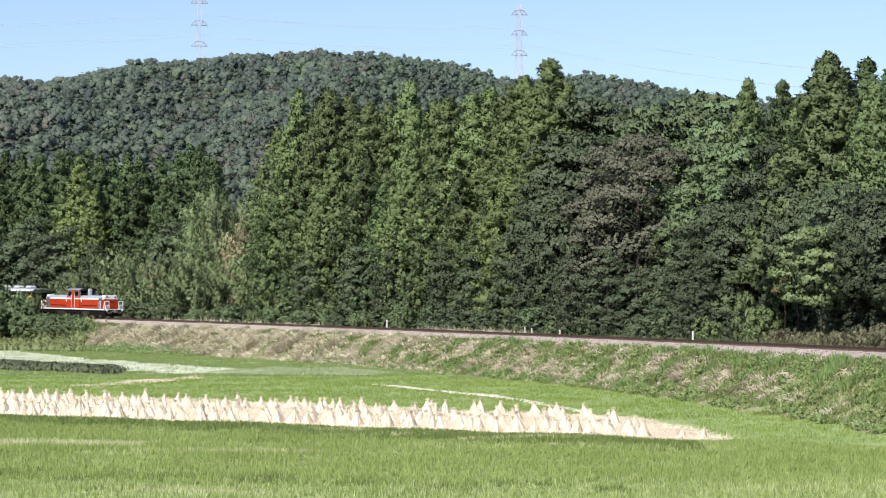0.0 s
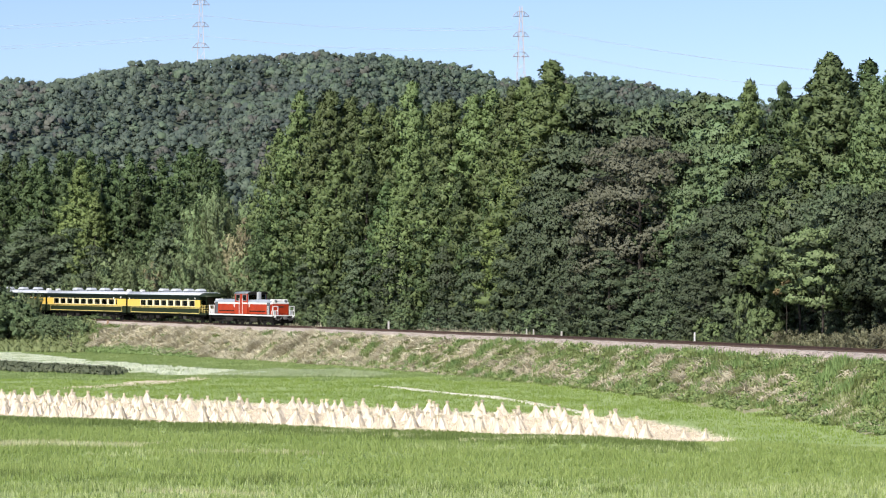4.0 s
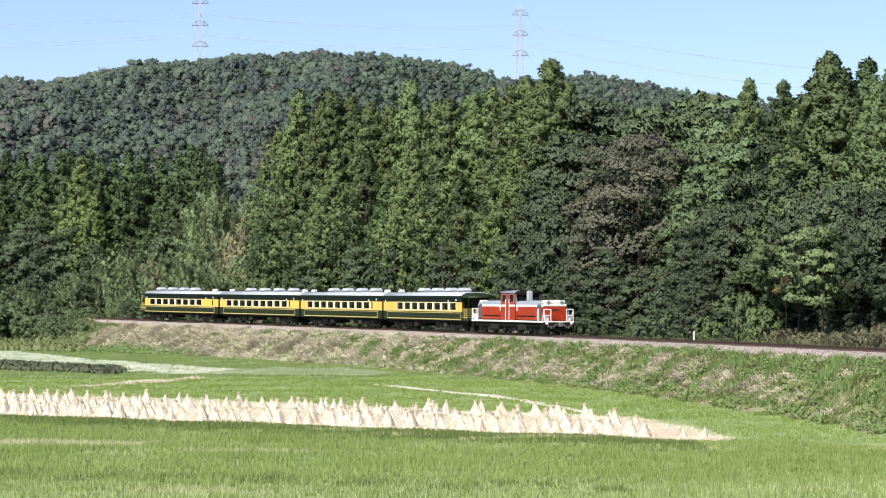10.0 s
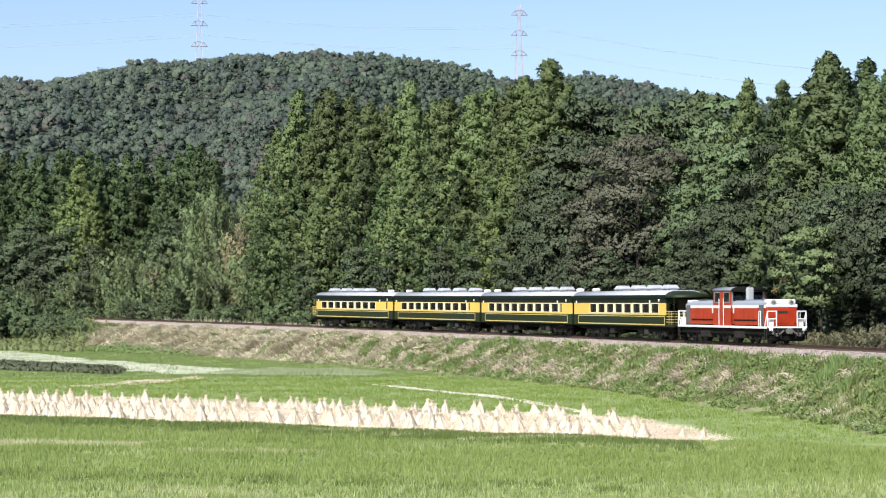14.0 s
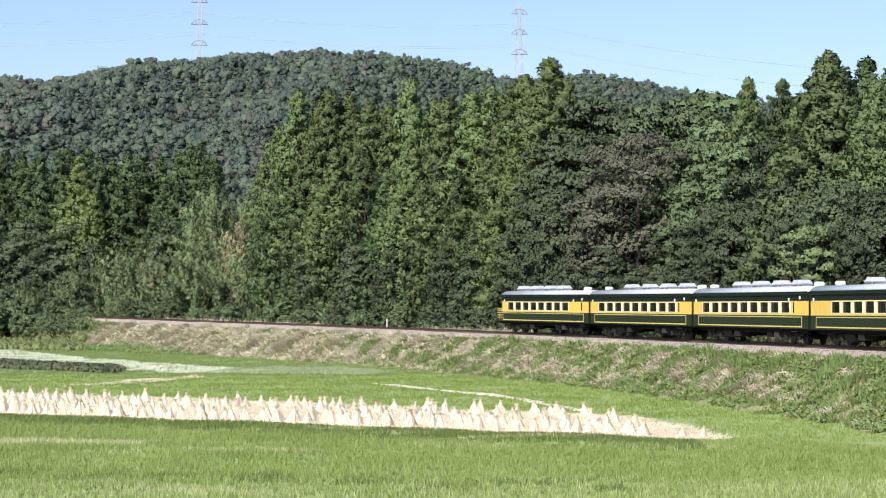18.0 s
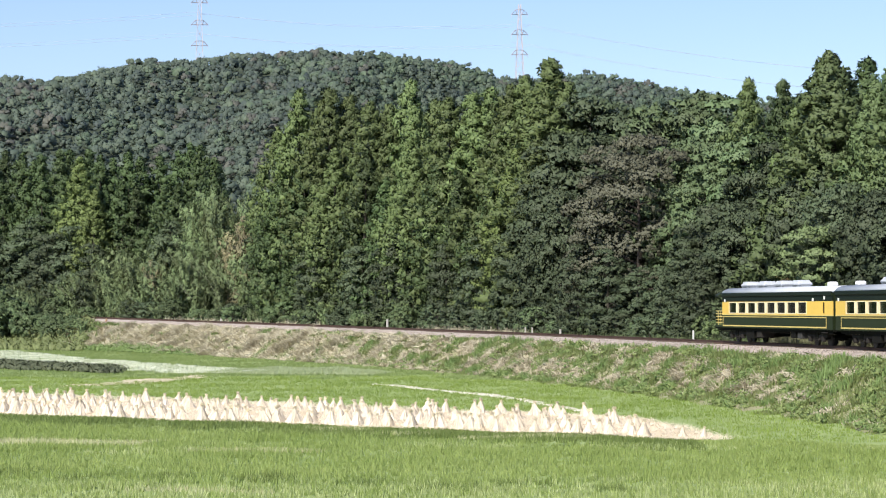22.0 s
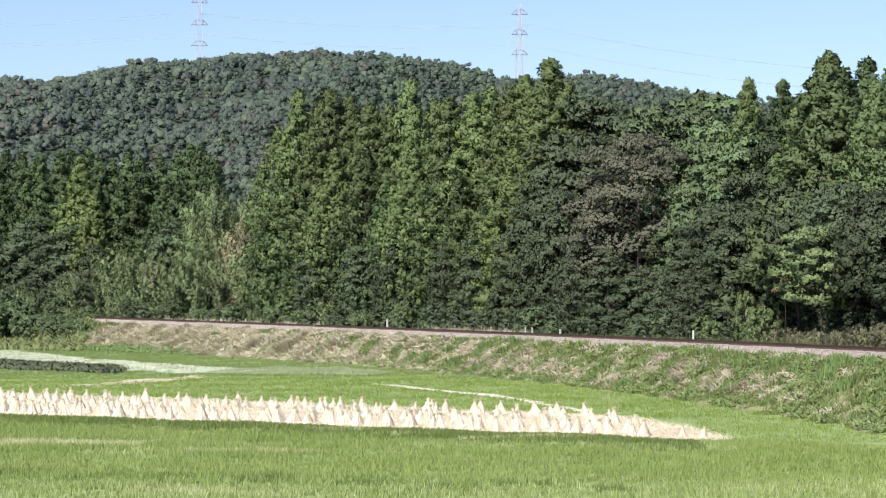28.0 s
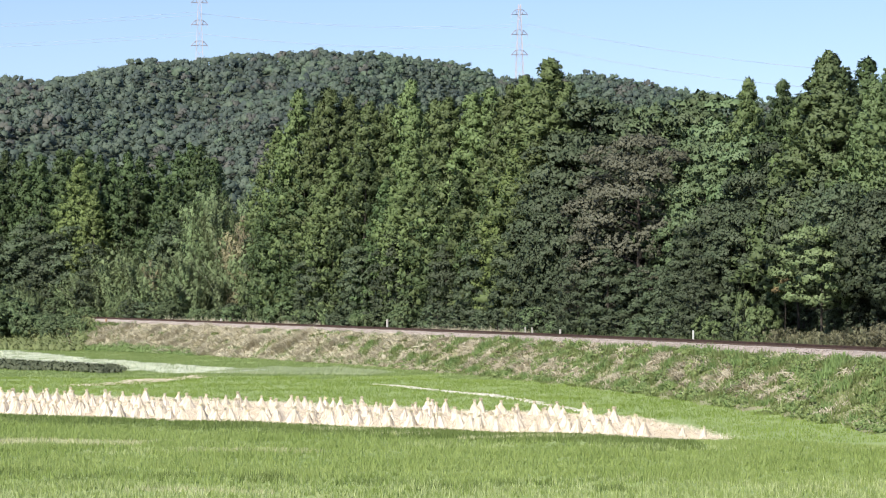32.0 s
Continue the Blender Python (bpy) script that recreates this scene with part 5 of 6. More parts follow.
def wire(a, b, sag, r=0.075):
    a, b = Vector(a), Vector(b)
    verts, faces = [], []
    for k in range(13):
        q = a.lerp(b, k / 12) - Vector((0, 0, sag * 4 * (k / 12) * (1 - k / 12)))
        verts += [(q.x, q.y + r * cy, q.z + r * cz) for cy, cz in ((-1, 0), (0, -1), (1, 0), (0, 1))]
    for k in range(12):
        faces += [(k * 4 + i, k * 4 + (i + 1) % 4, k * 4 + 4 + (i + 1) % 4, k * 4 + 4 + i) for i in range(4)]
    ob = link_mesh("power_line", verts, faces, M_WIRE)
    tagged(ob, "thin sagging power line strung between the pylons", "wire", "wires between pylons")


# heights of each wire at the west pylon, the west end, the east pylon and the east end
for zw, z0, ze, z1 in ((65.3, 57.6, 59.9, 24.4), (53.2, 45.6, 47.9, 13.2)):
    for side in (-4.9, 4.9):
        low = 1.2 if side > 0 else 0
        wire((PYLON_W[0] + side, PYLON_W[1], PYLON_W[2] + zw - low), (PYLON_E[0] + side, PYLON_E[1], PYLON_E[2] + ze - low), 4.1)
        wire((PYLON_W[0] + side, PYLON_W[1], PYLON_W[2] + zw - low), (-420 + side, 1310, PYLON_W[2] + z0 - low), 3.5)
        wire((PYLON_E[0] + side, PYLON_E[1], PYLON_E[2] + ze + 1.6 - low), (330 + side, 1250, PYLON_E[2] + z1 - low), 8.2)


# ---- the train ----
def paint(name, c, rough=0.35, dirt=0.75, gloss=0.5):
    return mat(name, c, tuple(v * dirt for v in c), scale=0.9, fine=9, rough=rough, bump=0.03, gloss=gloss)


P_YELLOW = paint("yellow_paint", (0.77, 0.505, 0.10), 0.45, 0.88)
P_CREAM = paint("cream_paint", (0.84, 0.74, 0.50), 0.45, 0.9)
P_GREEN = paint("dark_green_paint", (0.021, 0.030, 0.013), 0.45, 0.75, gloss=0.13)
P_EAVE = paint("black_green_paint", (0.011, 0.018, 0.014), 0.5, 0.8, gloss=0.08)
P_GOLD = paint("gold_line_paint", (0.66, 0.50, 0.16), 0.4, 0.85)
P_ROOF = paint("light_roof_paint", (0.50, 0.52, 0.55), 0.5, 0.85)
P_AC = paint("cooler_grey_paint", (0.22, 0.24, 0.26), 0.45, 0.85)
P_COOLTOP = paint("white_cooler_paint", (0.52, 0.54, 0.57), 0.45, 0.75)
P_GRILLE = paint("dark_grille", (0.10, 0.11, 0.12), 0.6)
P_RED = paint("orange_red_paint", (0.44, 0.043, 0.012), 0.45, 0.66, gloss=0.22)
P_WHITE = paint("white_paint", (0.80, 0.79, 0.77), 0.4, 0.88)
P_HOODGREY = paint("grey_hood_paint", (0.24, 0.26, 0.29), 0.45, 0.75)
# hood grey made paler: sun and sky sheen put into the paint
P_HOODTOP_LIT = paint("sunlit_hood_grey_paint", (0.33, 0.36, 0.40), 0.4, 0.8)
P_BLACK = paint("black_underframe", (0.009, 0.009, 0.008), 0.9, 1.6, gloss=0.05)
P_GEAR = paint("dusty_underframe_grey", (0.024, 0.022, 0.020), 0.9, 1.6, gloss=0.05)
P_SILVER = paint("bright_box_paint", (0.06, 0.058, 0.054), 0.7, gloss=0.1)
P_STEEL = mat("worn_wheel_steel", (0.028, 0.026, 0.025), (0.048, 0.045, 0.042), scale=4, rough=0.7, metal=0.4)
P_PIPE = paint("dusty_pipe_grey", (0.15, 0.145, 0.14), 0.7)
P_STACK = paint("pale_stack_metal", (0.46, 0.47, 0.48), 0.5)
P_CURTAIN = mat("cream_curtain", (0.72, 0.62, 0.42), (0.60, 0.50, 0.33), scale=3, rough=0.9, stretch=(12, 12, 0.4))
P_SEAT = mat("seat_cloth", (0.045, 0.020, 0.016), (0.07, 0.035, 0.026), scale=3, rough=0.9)
P_INSIDE = mat("brown_interior_panel", (0.040, 0.027, 0.017), (0.06, 0.04, 0.027), scale=2, rough=0.7)


def glass_mat(name, tint):
    m = bpy.data.materials.new(name)
    m.use_nodes = True
    b = m.node_tree.nodes["Principled BSDF"]
    b.inputs["Base Color"].default_value = (*tint, 1)
    b.inputs["Roughness"].default_value = 0.04
    b.inputs["Transmission Weight"].default_value = 1.0
    b.inputs["IOR"].default_value = 1.45
    return m


GLASS = glass_mat("window_glass", (0.26, 0.26, 0.25))
LAMP = glass_mat("lamp_glass", (0.9, 0.88, 0.8))
SPIN = []         # wheelsets, with their place on the vehicle
WHEEL_R = 0.43


def wheelset(parent, x):
    bm = bmesh.new()
    add_rod(bm, (0, -0.82, 0), (0, 0.82, 0), 0.07, seg=8)
    for side in (-1, 1):
        add_rod(bm, (0, side * 0.50, 0), (0, side * 0.535, 0), WHEEL_R + 0.028, seg=20)
        add_rod(bm, (0, side * 0.535, 0), (0, side * 0.625, 0), WHEEL_R, seg=20)
        add_rod(bm, (0, side * 0.62, 0), (0, side * 0.66, 0), 0.15, seg=10)
        for k in range(3):
            a = k * 2.094
            add_rod(bm, (math.cos(a) * 0.27, side * 0.6, math.sin(a) * 0.27), (math.cos(a) * 0.27, side * 0.64, math.sin(a) * 0.27), 0.07, seg=6)
    ob = part("wheelset", bm, P_STEEL, parent)
    ob.matrix_basis = pose(x, 0, WHEEL_R)
    SPIN.append((ob, x))


def bogie(parent, x, base=2.1):
    b = part("bogie", add_box(box(x - base / 2 - 0.5, x + base / 2 + 0.5, -0.6, 0.6, 0.50, 0.68, bevel=0.03), x - 0.3, x + 0.3, -1.1, 1.1, 0.42, 0.80, bevel=0.04), P_BLACK, parent)
    for side in (-1, 1):
        y0, y1 = sorted((side * 0.92, side * 1.06))
        bm = box(x - base / 2 - 0.55, x + base / 2 + 0.55, y0, y1, 0.52, 0.70, bevel=0.03)
        add_box(bm, x - 0.55, x + 0.55, y0, y1, 0.34, 0.56, bevel=0.04)
        part("side_frame", bm, P_GEAR, b)
        for k in (-1, 1):
            bm = box(x + k * base / 2 - 0.16, x + k * base / 2 + 0.16, *sorted((side * 0.90, side * 1.14)), 0.27, 0.58, bevel=0.04)
            part("axle_box", bm, P_GEAR, b, "dusty axle box")
        for q in (-0.25, 0.25):
            part("spring", rods([((x + q, side * 0.98, 0.3), (x + q, side * 0.98, 0.85))], 0.09, 8), P_GEAR, b)
    for k in (-1, 1):
        wheelset(parent, x + k * base / 2)
    return b


def roof_outline(w, z0, z1, thick=0.0):
    pts = []
    for k in range(15):
        a = math.pi * k / 14
        c = math.cos(a)
        pts.append((w * math.copysign(abs(c) ** 0.55, c), z0 + (z1 - z0) * math.sin(a) ** 0.95))
    return pts


def coach(label, front_deck, rear_deck, coolers, vents, windows, seats=True):
    """An old-style coach, x forwards from its middle, z from the rail head."""
    ob = tagged(new("passenger_coach"), label, "train coach", "coaches of the train")
    x1 = 10.40 if not front_deck else 8.95
    x0 = -10.40 if not rear_deck else -8.95
    end_f, end_r = 10.40, -10.40
    # body shell
    for y in (-1, 1):
        a, b = sorted((y * 1.36, y * 1.43))
        part("lower_panel", box(x0, x1, a, b, 0.98, 1.84, bevel=0.012), P_GREEN, ob, "dark green side panel")
        a, b = sorted((y * 1.36, y * 1.435))
        part("eave_band", box(x0, x1, a, b, 2.72, 3.10, bevel=0.012), P_EAVE, ob, "dark green band below the roof")
        # gold lining: a long border on the panel
        o0, o1 = sorted((y * 1.43, y * 1.442))
        u0, u1 = x0 + (0.95 if not rear_deck else 0.15), x1 - (0.95 if not front_deck else 0.15)
        bm = box(u0, u1, o0, o1, 1.08, 1.16)
        add_box(bm, u0, u1, o0, o1, 1.70, 1.75)
        add_box(bm, u0, u0 + 0.06, o0, o1, 1.16, 1.70)
        add_box(bm, u1 - 0.06, u1, o0, o1, 1.16, 1.70)
        part("gold_lining", bm, P_GOLD, ob, "gold lining frame")
        o0, o1 = sorted((y * 1.36, y * 1.446))
        part("waist_moulding", box(x0, x1, o0, o1, 1.82, 1.90, bevel=0.012), P_GOLD, ob, "yellow-gold waist line")
        # the yellow window band, with real openings
        a, b = sorted((y * 1.37, y * 1.43))
        wz0, wz1 = 1.99, 2.65
        span0, span1 = windows[0], windows[1]
        n = windows[2]
        pitch = (span1 - span0) / n
        ww = pitch * 0.76
        bm = box(x0, x1, a, b, 1.90, wz0)
        add_box(bm, x0, x1, a, b, wz1, 2.72)
        part("window_band", bm, P_YELLOW, ob, "yellow window band")
        part("inner_lining", box(x0 + 0.1, x1 - 0.1, *sorted((y * 1.345, y * 1.355)), 1.20, wz0 - 0.02), P_INSIDE, ob, "dark wooden inner wall lining")
        doors = [] if front_deck else [x1 - (1.4 if rear_deck else 2.35)]
        holes = [(span0 + (k + 0.5) * pitch - ww / 2, span0 + (k + 0.5) * pitch + ww / 2) for k in range(n)] + [(d - 0.17, d + 0.17) for d in doors]
        holes.sort()
        last = x0
        for h0, h1 in holes + [(x1, x1)]:
            if h0 - last > 0.02:
                near = h0 - last < pitch * 0.6
                part("pillar", box(last, h0, a, b, wz0, wz1), P_CREAM if near else P_YELLOW, ob)
            last = h1
        for k in range(n):
            xc = span0 + (k + 0.5) * pitch
            fr = bmesh.new()
            f0, f1 = sorted((y * 1.42, y * 1.45))
            for q in ((xc - ww / 2 - 0.07, xc - ww / 2, wz0 - 0.05, wz1 + 0.05), (xc + ww / 2, xc + ww / 2 + 0.07, wz0 - 0.05, wz1 + 0.05),
                      (xc - ww / 2, xc + ww / 2, wz0 - 0.05, wz0), (xc - ww / 2, xc + ww / 2, wz1, wz1 + 0.05)):
                add_box(fr, q[0], q[1], f0, f1, q[2], q[3])
            wf = part("window_frame", fr, P_CREAM, ob, "cream window frame")
            g0, g1 = sorted((y * 1.385, y * 1.40))
            part("pane", box(xc - ww / 2, xc + ww / 2, g0, g1, wz0, wz1), GLASS, wf)
            c0, c1 = sorted((y * 1.30, y * 1.34))
            part("curtain", box(xc - ww / 2 - 0.05, xc - ww / 2 + 0.26, c0, c1, wz0 - 0.05, wz1 + 0.05, bevel=0.01), P_CURTAIN, wf, "cream curtain drawn aside")
        for d in doors:
            o0, o1 = sorted((y * 1.425, y * 1.438))
            bm = box(d - 0.36, d - 0.17, o0, o1, 1.92, 2.71, bevel=0.004)
            add_box(bm, d + 0.17, d + 0.36, o0, o1, 1.92, 2.71, bevel=0.004)
            add_box(bm, d - 0.17, d + 0.17, o0, o1, 1.92, wz0)
            dr = part("door", bm, P_YELLOW, ob, "yellow vestibule door with a narrow window")
            g0, g1 = sorted((y * 1.39, y * 1.40))
            part("door_pane", box(d - 0.17, d + 0.17, g0, g1, wz0, wz1), GLASS, dr)
            part("door_step", box(d - 0.35, d + 0.35, *sorted((y * 1.15, y * 1.45)), 0.78, 0.84, bevel=0.01), P_GEAR, dr)
        for xl, zl in ((x0 + 0.6, 2.70), (x1 - 3.0, 2.72), (x1 - 1.2, 2.82)):
            o0, o1 = sorted((y * 1.43, y * 1.50))
            part("side_lamp", box(xl - 0.08, xl + 0.08, o0, o1, zl, zl + 0.19, bevel=0.02), P_WHITE, ob, "small white side lamp")
    for xe, inward in ((x0, 1), (x1, -1)):
        e0, e1 = sorted((xe, xe + 0.07 * inward))
        part("end_wall", box(e0, e1, -1.36, 1.36, 0.98, 3.10), P_GREEN, ob, "dark green end wall")
    part("floor_pan", box(end_r, end_f, -1.36, 1.36, 0.90, 1.02), P_BLACK, ob)
    part("interior_floor", box(x0 + 0.1, x1 - 0.1, -1.34, 1.34, 1.15, 1.20), P_INSIDE, ob)
    k = 0
    xs = span0 + 0.4
    while xs < span1 - 0.3:
        for y in (-0.85, 0.85):
            part("seat", add_box(box(xs - 0.08, xs + 0.08, y - 0.48, y + 0.48, 1.2, 2.28, bevel=0.04), xs - 0.45, xs + 0.45, y - 0.46, y + 0.46, 1.5, 1.64, bevel=0.04), P_SEAT, ob)
        xs += pitch
    # roof
    part("roof", prism(roof_outline(1.47, 3.27, 3.66), x0, x1), P_ROOF, ob, "light grey-white curved roof", True)
    for y in (-1, 1):
        a, b = sorted((y * 1.43, y * 1.52))
        part("gutter", box(x0, x1, a, b, 3.07, 3.31, bevel=0.03), P_EAVE, ob, "dark roof edge and gutter")
    for sgn, deck, xe in ((1, front_deck, x1), (-1, rear_deck, x0)):
        if deck:
            far = xe + sgn * 1.55
            c0, c1 = sorted((xe, far))
            bm = prism(roof_outline(1.50, 3.10, 3.63), c0, c1)
            for v in bm.verts:
                if abs(v.co.x - far) < 0.01:
                    v.co.z = 3.06 + (v.co.z - 3.06) * 0.62
                    v.co.y *= 0.93
            dk = part("deck_canopy", bm, P_GREEN, ob, "dark green canopy over the open deck", True)
            part("deck_floor", box(c0, c1, -1.40, 1.40, 0.98, 1.14, bevel=0.02), P_GREEN, ob)
            post_x = far - sgn * 0.08
            for y in (-1.36, 1.36):
                part("deck_post", rods([((post_x, y, 1.14), (post_x, y, 3.1))], 0.035, 8), P_GREEN, ob)
                for z in (1.32, 1.52, 1.72, 1.92, 2.1):
                    part("deck_rail", rods([((xe, y, z), (post_x, y, z))], 0.022, 6), P_GOLD, ob, "gold deck railing")
                for xx in (xe + sgn * 0.5, xe + sgn * 1.0):
                    part("deck_upright", rods([((xx, y, 1.14), (xx, y, 2.1))], 0.018, 6), P_GOLD, ob)
            for z in (1.32, 1.52, 1.72, 1.92, 2.1):
                part("deck_rail", rods([((post_x, -1.36, z), (post_x, 1.36, z))], 0.022, 6), P_GOLD, ob, "gold deck railing")
            part("deck_door", box(*sorted((xe, xe + sgn * 0.03)), -0.4, 0.4, 1.14, 3.0, bevel=0.01), P_INSIDE, ob, "brown wooden deck door")
            for y in (-0.85, 0.85):
                part("deck_pane", box(*sorted((xe, xe + sgn * 0.02)), y - 0.3, y + 0.3, 2.0, 2.7), GLASS, ob)
        else:
            c0, c1 = sorted((xe, xe + sgn * 0.25))
            bm = box(c0, c1, -0.48, 0.48, 1.0, 3.05, bevel=0.03)
            for k in range(3):
                xx = xe + sgn * (0.05 + 0.08 * k)
                add_box(bm, xx - 0.02, xx + 0.02, -0.52, 0.52, 0.96, 3.1)
            part("gangway_bellows", bm, P_BLACK, ob, "black rubber gangway bellows")
            part("end_roof_cap", box(*sorted((xe, xe - sgn * 0.06)), -1.515, 1.515, 3.05, 3.2, bevel=0.01), P_GREEN, ob)
    for xc in coolers:
        ac = part("roof_cooler", box(xc - 0.58, xc + 0.58, -0.46, 0.46, 3.58, 3.80, bevel=0.04), P_AC, ob, "light grey roof cooler with a white hood")
        bm = box(xc - 0.68, xc + 0.68, -0.52, 0.52, 3.74, 4.07, bevel=0.10)
        for v in bm.verts:
            if v.co.z > 3.9:
                v.co.x = xc + (v.co.x - xc) * 0.80
                v.co.y *= 0.80
        part("cooler_hood", bm, P_COOLTOP, ac, "white cooler hood with sloping sides")
        for y in (-1, 1):
            part("grille", box(xc - 0.34, xc + 0.34, *sorted((y * 0.455, y * 0.475)), 3.62, 3.73), P_GRILLE, ac)
        part("fan_cover", rods([((xc, 0, 4.06), (xc, 0, 4.09))], 0.26, 14), P_GRILLE, ac)
    # the duct's dark grey draws the shadow line between coolers and roof
    part("cooler_duct", box(min(coolers) - 0.8, max(coolers) + 0.8, -0.30, 0.30, 3.56, 3.74, bevel=0.05), P_HOODGREY, ob, "low duct between the roof coolers, dark grey for the shadow line there")
    for xc in vents:
        part("roof_vent", box(xc - 0.30, xc + 0.30, -0.28, 0.28, 3.6, 3.92, bevel=0.12), P_WHITE, ob, "small white roof ventilator")
    # underframe
    part("sole_bar", add_box(box(-10.0, 10.0, -1.25, -1.10, 0.78, 0.95), -10.0, 10.0, 1.10, 1.25, 0.78, 0.95), P_BLACK, ob)
    for xb in (-7.0, 7.0):
        bogie(ob, xb)
    for i, (xa, l, zz, m) in enumerate(((-4.2, 1.4, 0.30, P_BLACK), (-2.5, 0.9, 0.38, P_GEAR), (3.5, 0.8, 0.42, P_BLACK), (4.6, 0.7, 0.40, P_SILVER))):
        part("equipment_box", box(xa - l / 2, xa + l / 2, -1.22, -0.35, zz, 0.86, bevel=0.03), m, ob)
        part("equipment_box", box(-xa - l / 2, -xa + l / 2, 0.35, 1.22, zz, 0.86, bevel=0.03), m, ob)
    part("air_tank", rods([((-5.2, 0.5, 0.55), (-3.6, 0.5, 0.55))], 0.2, 12), P_GEAR, ob)
    part("brake_pipe", rods([((-9.9, -1.0, 0.72), (9.9, -1.0, 0.72))], 0.03, 6), P_GEAR, ob)
    for sgn in (-1, 1):
        part("coupler", box(*sorted((sgn * 9.9, sgn * 10.62)), -0.14, 0.14, 0.74, 1.0, bevel=0.04), P_BLACK, ob)
    return ob


def locomotive():
    ob = tagged(new("diesel_locomotive"), "orange-red centre-cab diesel locomotive with white stripes and grey hoods", "locomotive")
    part("underframe", box(-8.35, 8.35, -1.30, 1.30, 0.86, 1.08, bevel=0.02), P_BLACK, ob)
    for y in (-1, 1):
        a, b = sorted((y * 1.30, y * 1.42))
        part("sill_stripe", box(-8.35, 8.35, a, b, 1.02, 1.17, bevel=0.015), P_WHITE, ob, "white sill stripe")
    part("walkway", box(-8.35, 8.35, -1.40, 1.40, 1.10, 1.16), P_HOODGREY, ob)
    for sgn in (-1, 1):
        x0, x1 = sorted((sgn * 1.65, sgn * 7.35))
        w = 1.14
        bm = prism([(-w, 1.16), (w, 1.16), (w, 2.36), (-w, 2.36)], x0, x1)
        hood = part("hood", bm, P_RED, ob, "orange-red engine hood")
        out = [(-w - 0.004, 2.36), (w + 0.004, 2.36), (w + 0.004, 2.54), (-w - 0.004, 2.54)]
        part("hood_foot", prism([(-w - 0.01, 1.16), (w + 0.01, 1.16), (w + 0.01, 1.26), (-w - 0.01, 1.26)], x0 - 0.01, x1 + 0.01), P_BLACK, hood, "black foot line of the hood")
        part("hood_stripe", prism(out, x0 - 0.004, x1 + 0.004), P_WHITE, hood, "white stripe round the hood")
        out = [(-w + 0.03, 2.54), (w - 0.03, 2.54), (w - 0.06, 2.70), (w - 0.32, 2.86), (-w + 0.32, 2.86), (-w + 0.06, 2.70)]
        part("hood_top", prism(out, x0, x1), P_HOODTOP_LIT, hood, "grey hood top, lightened in its paint as if sunlit")
        # top fittings
        part("radiator_fan", rods([((sgn * 5.9, 0, 2.8), (sgn * 5.9, 0, 2.95))], 0.72, 20), P_GRILLE, hood)
        part("hood_hatch", box(*sorted((sgn * 2.4, sgn * 4.6)), -0.55, 0.55, 2.84, 2.92, bevel=0.02), P_HOODGREY, hood)
        for y in (-1, 1):
            for k in range(6):
                xx = sgn * (2.1 + 0.86 * k)
                a, b = sorted((y * w, y * (w + 0.02)))
                part("hood_door", box(*sorted((xx, xx + sgn * 0.80)), a, b, 1.24, 2.30, bevel=0.006), P_RED, hood)
            a, b = sorted((y * (w + 0.02), y * (w + 0.045)))
            part("air_grille", box(*sorted((sgn * 2.0, sgn * 6.1)), a, b, 1.50, 1.60, bevel=0.008), P_BLACK, hood, "dark louvred air slot")
            part("radiator_grille", box(*sorted((sgn * 6.45, sgn * 7.25)), *sorted((y * (w + 0.005), y * (w + 0.03))), 1.27, 2.56), P_GRILLE, hood, "dark grey radiator grille")
            part("window_stripe_bracket", box(*sorted((sgn * 1.9, sgn * 2.05)), *sorted((y * (w + 0.02), y * (w + 0.05))), 2.0, 2.42), P_WHITE, hood)
        # nose
        part("nose", box(*sorted((sgn * 7.35, sgn * 7.62)), -1.05, 1.05, 1.16, 2.40, bevel=0.08), P_RED, hood, "orange-red rounded nose")
        part("nose_stripe", box(*sorted((sgn * 7.35, sgn * 7.64)), -1.07, 1.07, 2.40, 2.60, bevel=0.04), P_WHITE, hood, "white nose stripe")
        part("nose_top", box(*sorted((sgn * 6.9, sgn * 7.56)), -0.98, 0.98, 2.60, 2.93, bevel=0.08), P_WHITE, hood, "white lamp housing")
        for y in (-0.62, 0.62):
            part("headlight", rods([((sgn * 7.64, y, 2.74), (sgn * 7.67, y, 2.74))], 0.13, 16), LAMP, hood, "round clear headlight")
            part("headlight_ring", rods([((sgn * 7.5, y, 2.74), (sgn * 7.655, y, 2.74))], 0.17, 16), P_STACK, hood, "bright metal headlight rim")
            part("tail_lamp", rods([((sgn * 7.6, y * 1.3, 1.45), (sgn * 7.68, y * 1.3, 1.45))], 0.08, 12), P_RED, hood)
        part("nose_grille", box(*sorted((sgn * 7.62, sgn * 7.65)), -0.5, 0.5, 1.35, 2.25, bevel=0.005), P_RED, hood)
        part("number_plate_bar", box(*sorted((sgn * 7.64, sgn * 7.67)), -0.35, 0.35, 2.02, 2.16), P_STEEL, hood, "plain metal bar of a plate")
        # end platform with rails
        part("buffer_beam", box(*sorted((sgn * 8.30, sgn * 8.46)), -1.38, 1.38, 0.62, 1.17, bevel=0.02), P_BLACK, ob)
        part("beam_stripe", box(*sorted((sgn * 8.44, sgn * 8.475)), -1.38, 1.38, 1.06, 1.17, bevel=0.008), P_WHITE, ob)
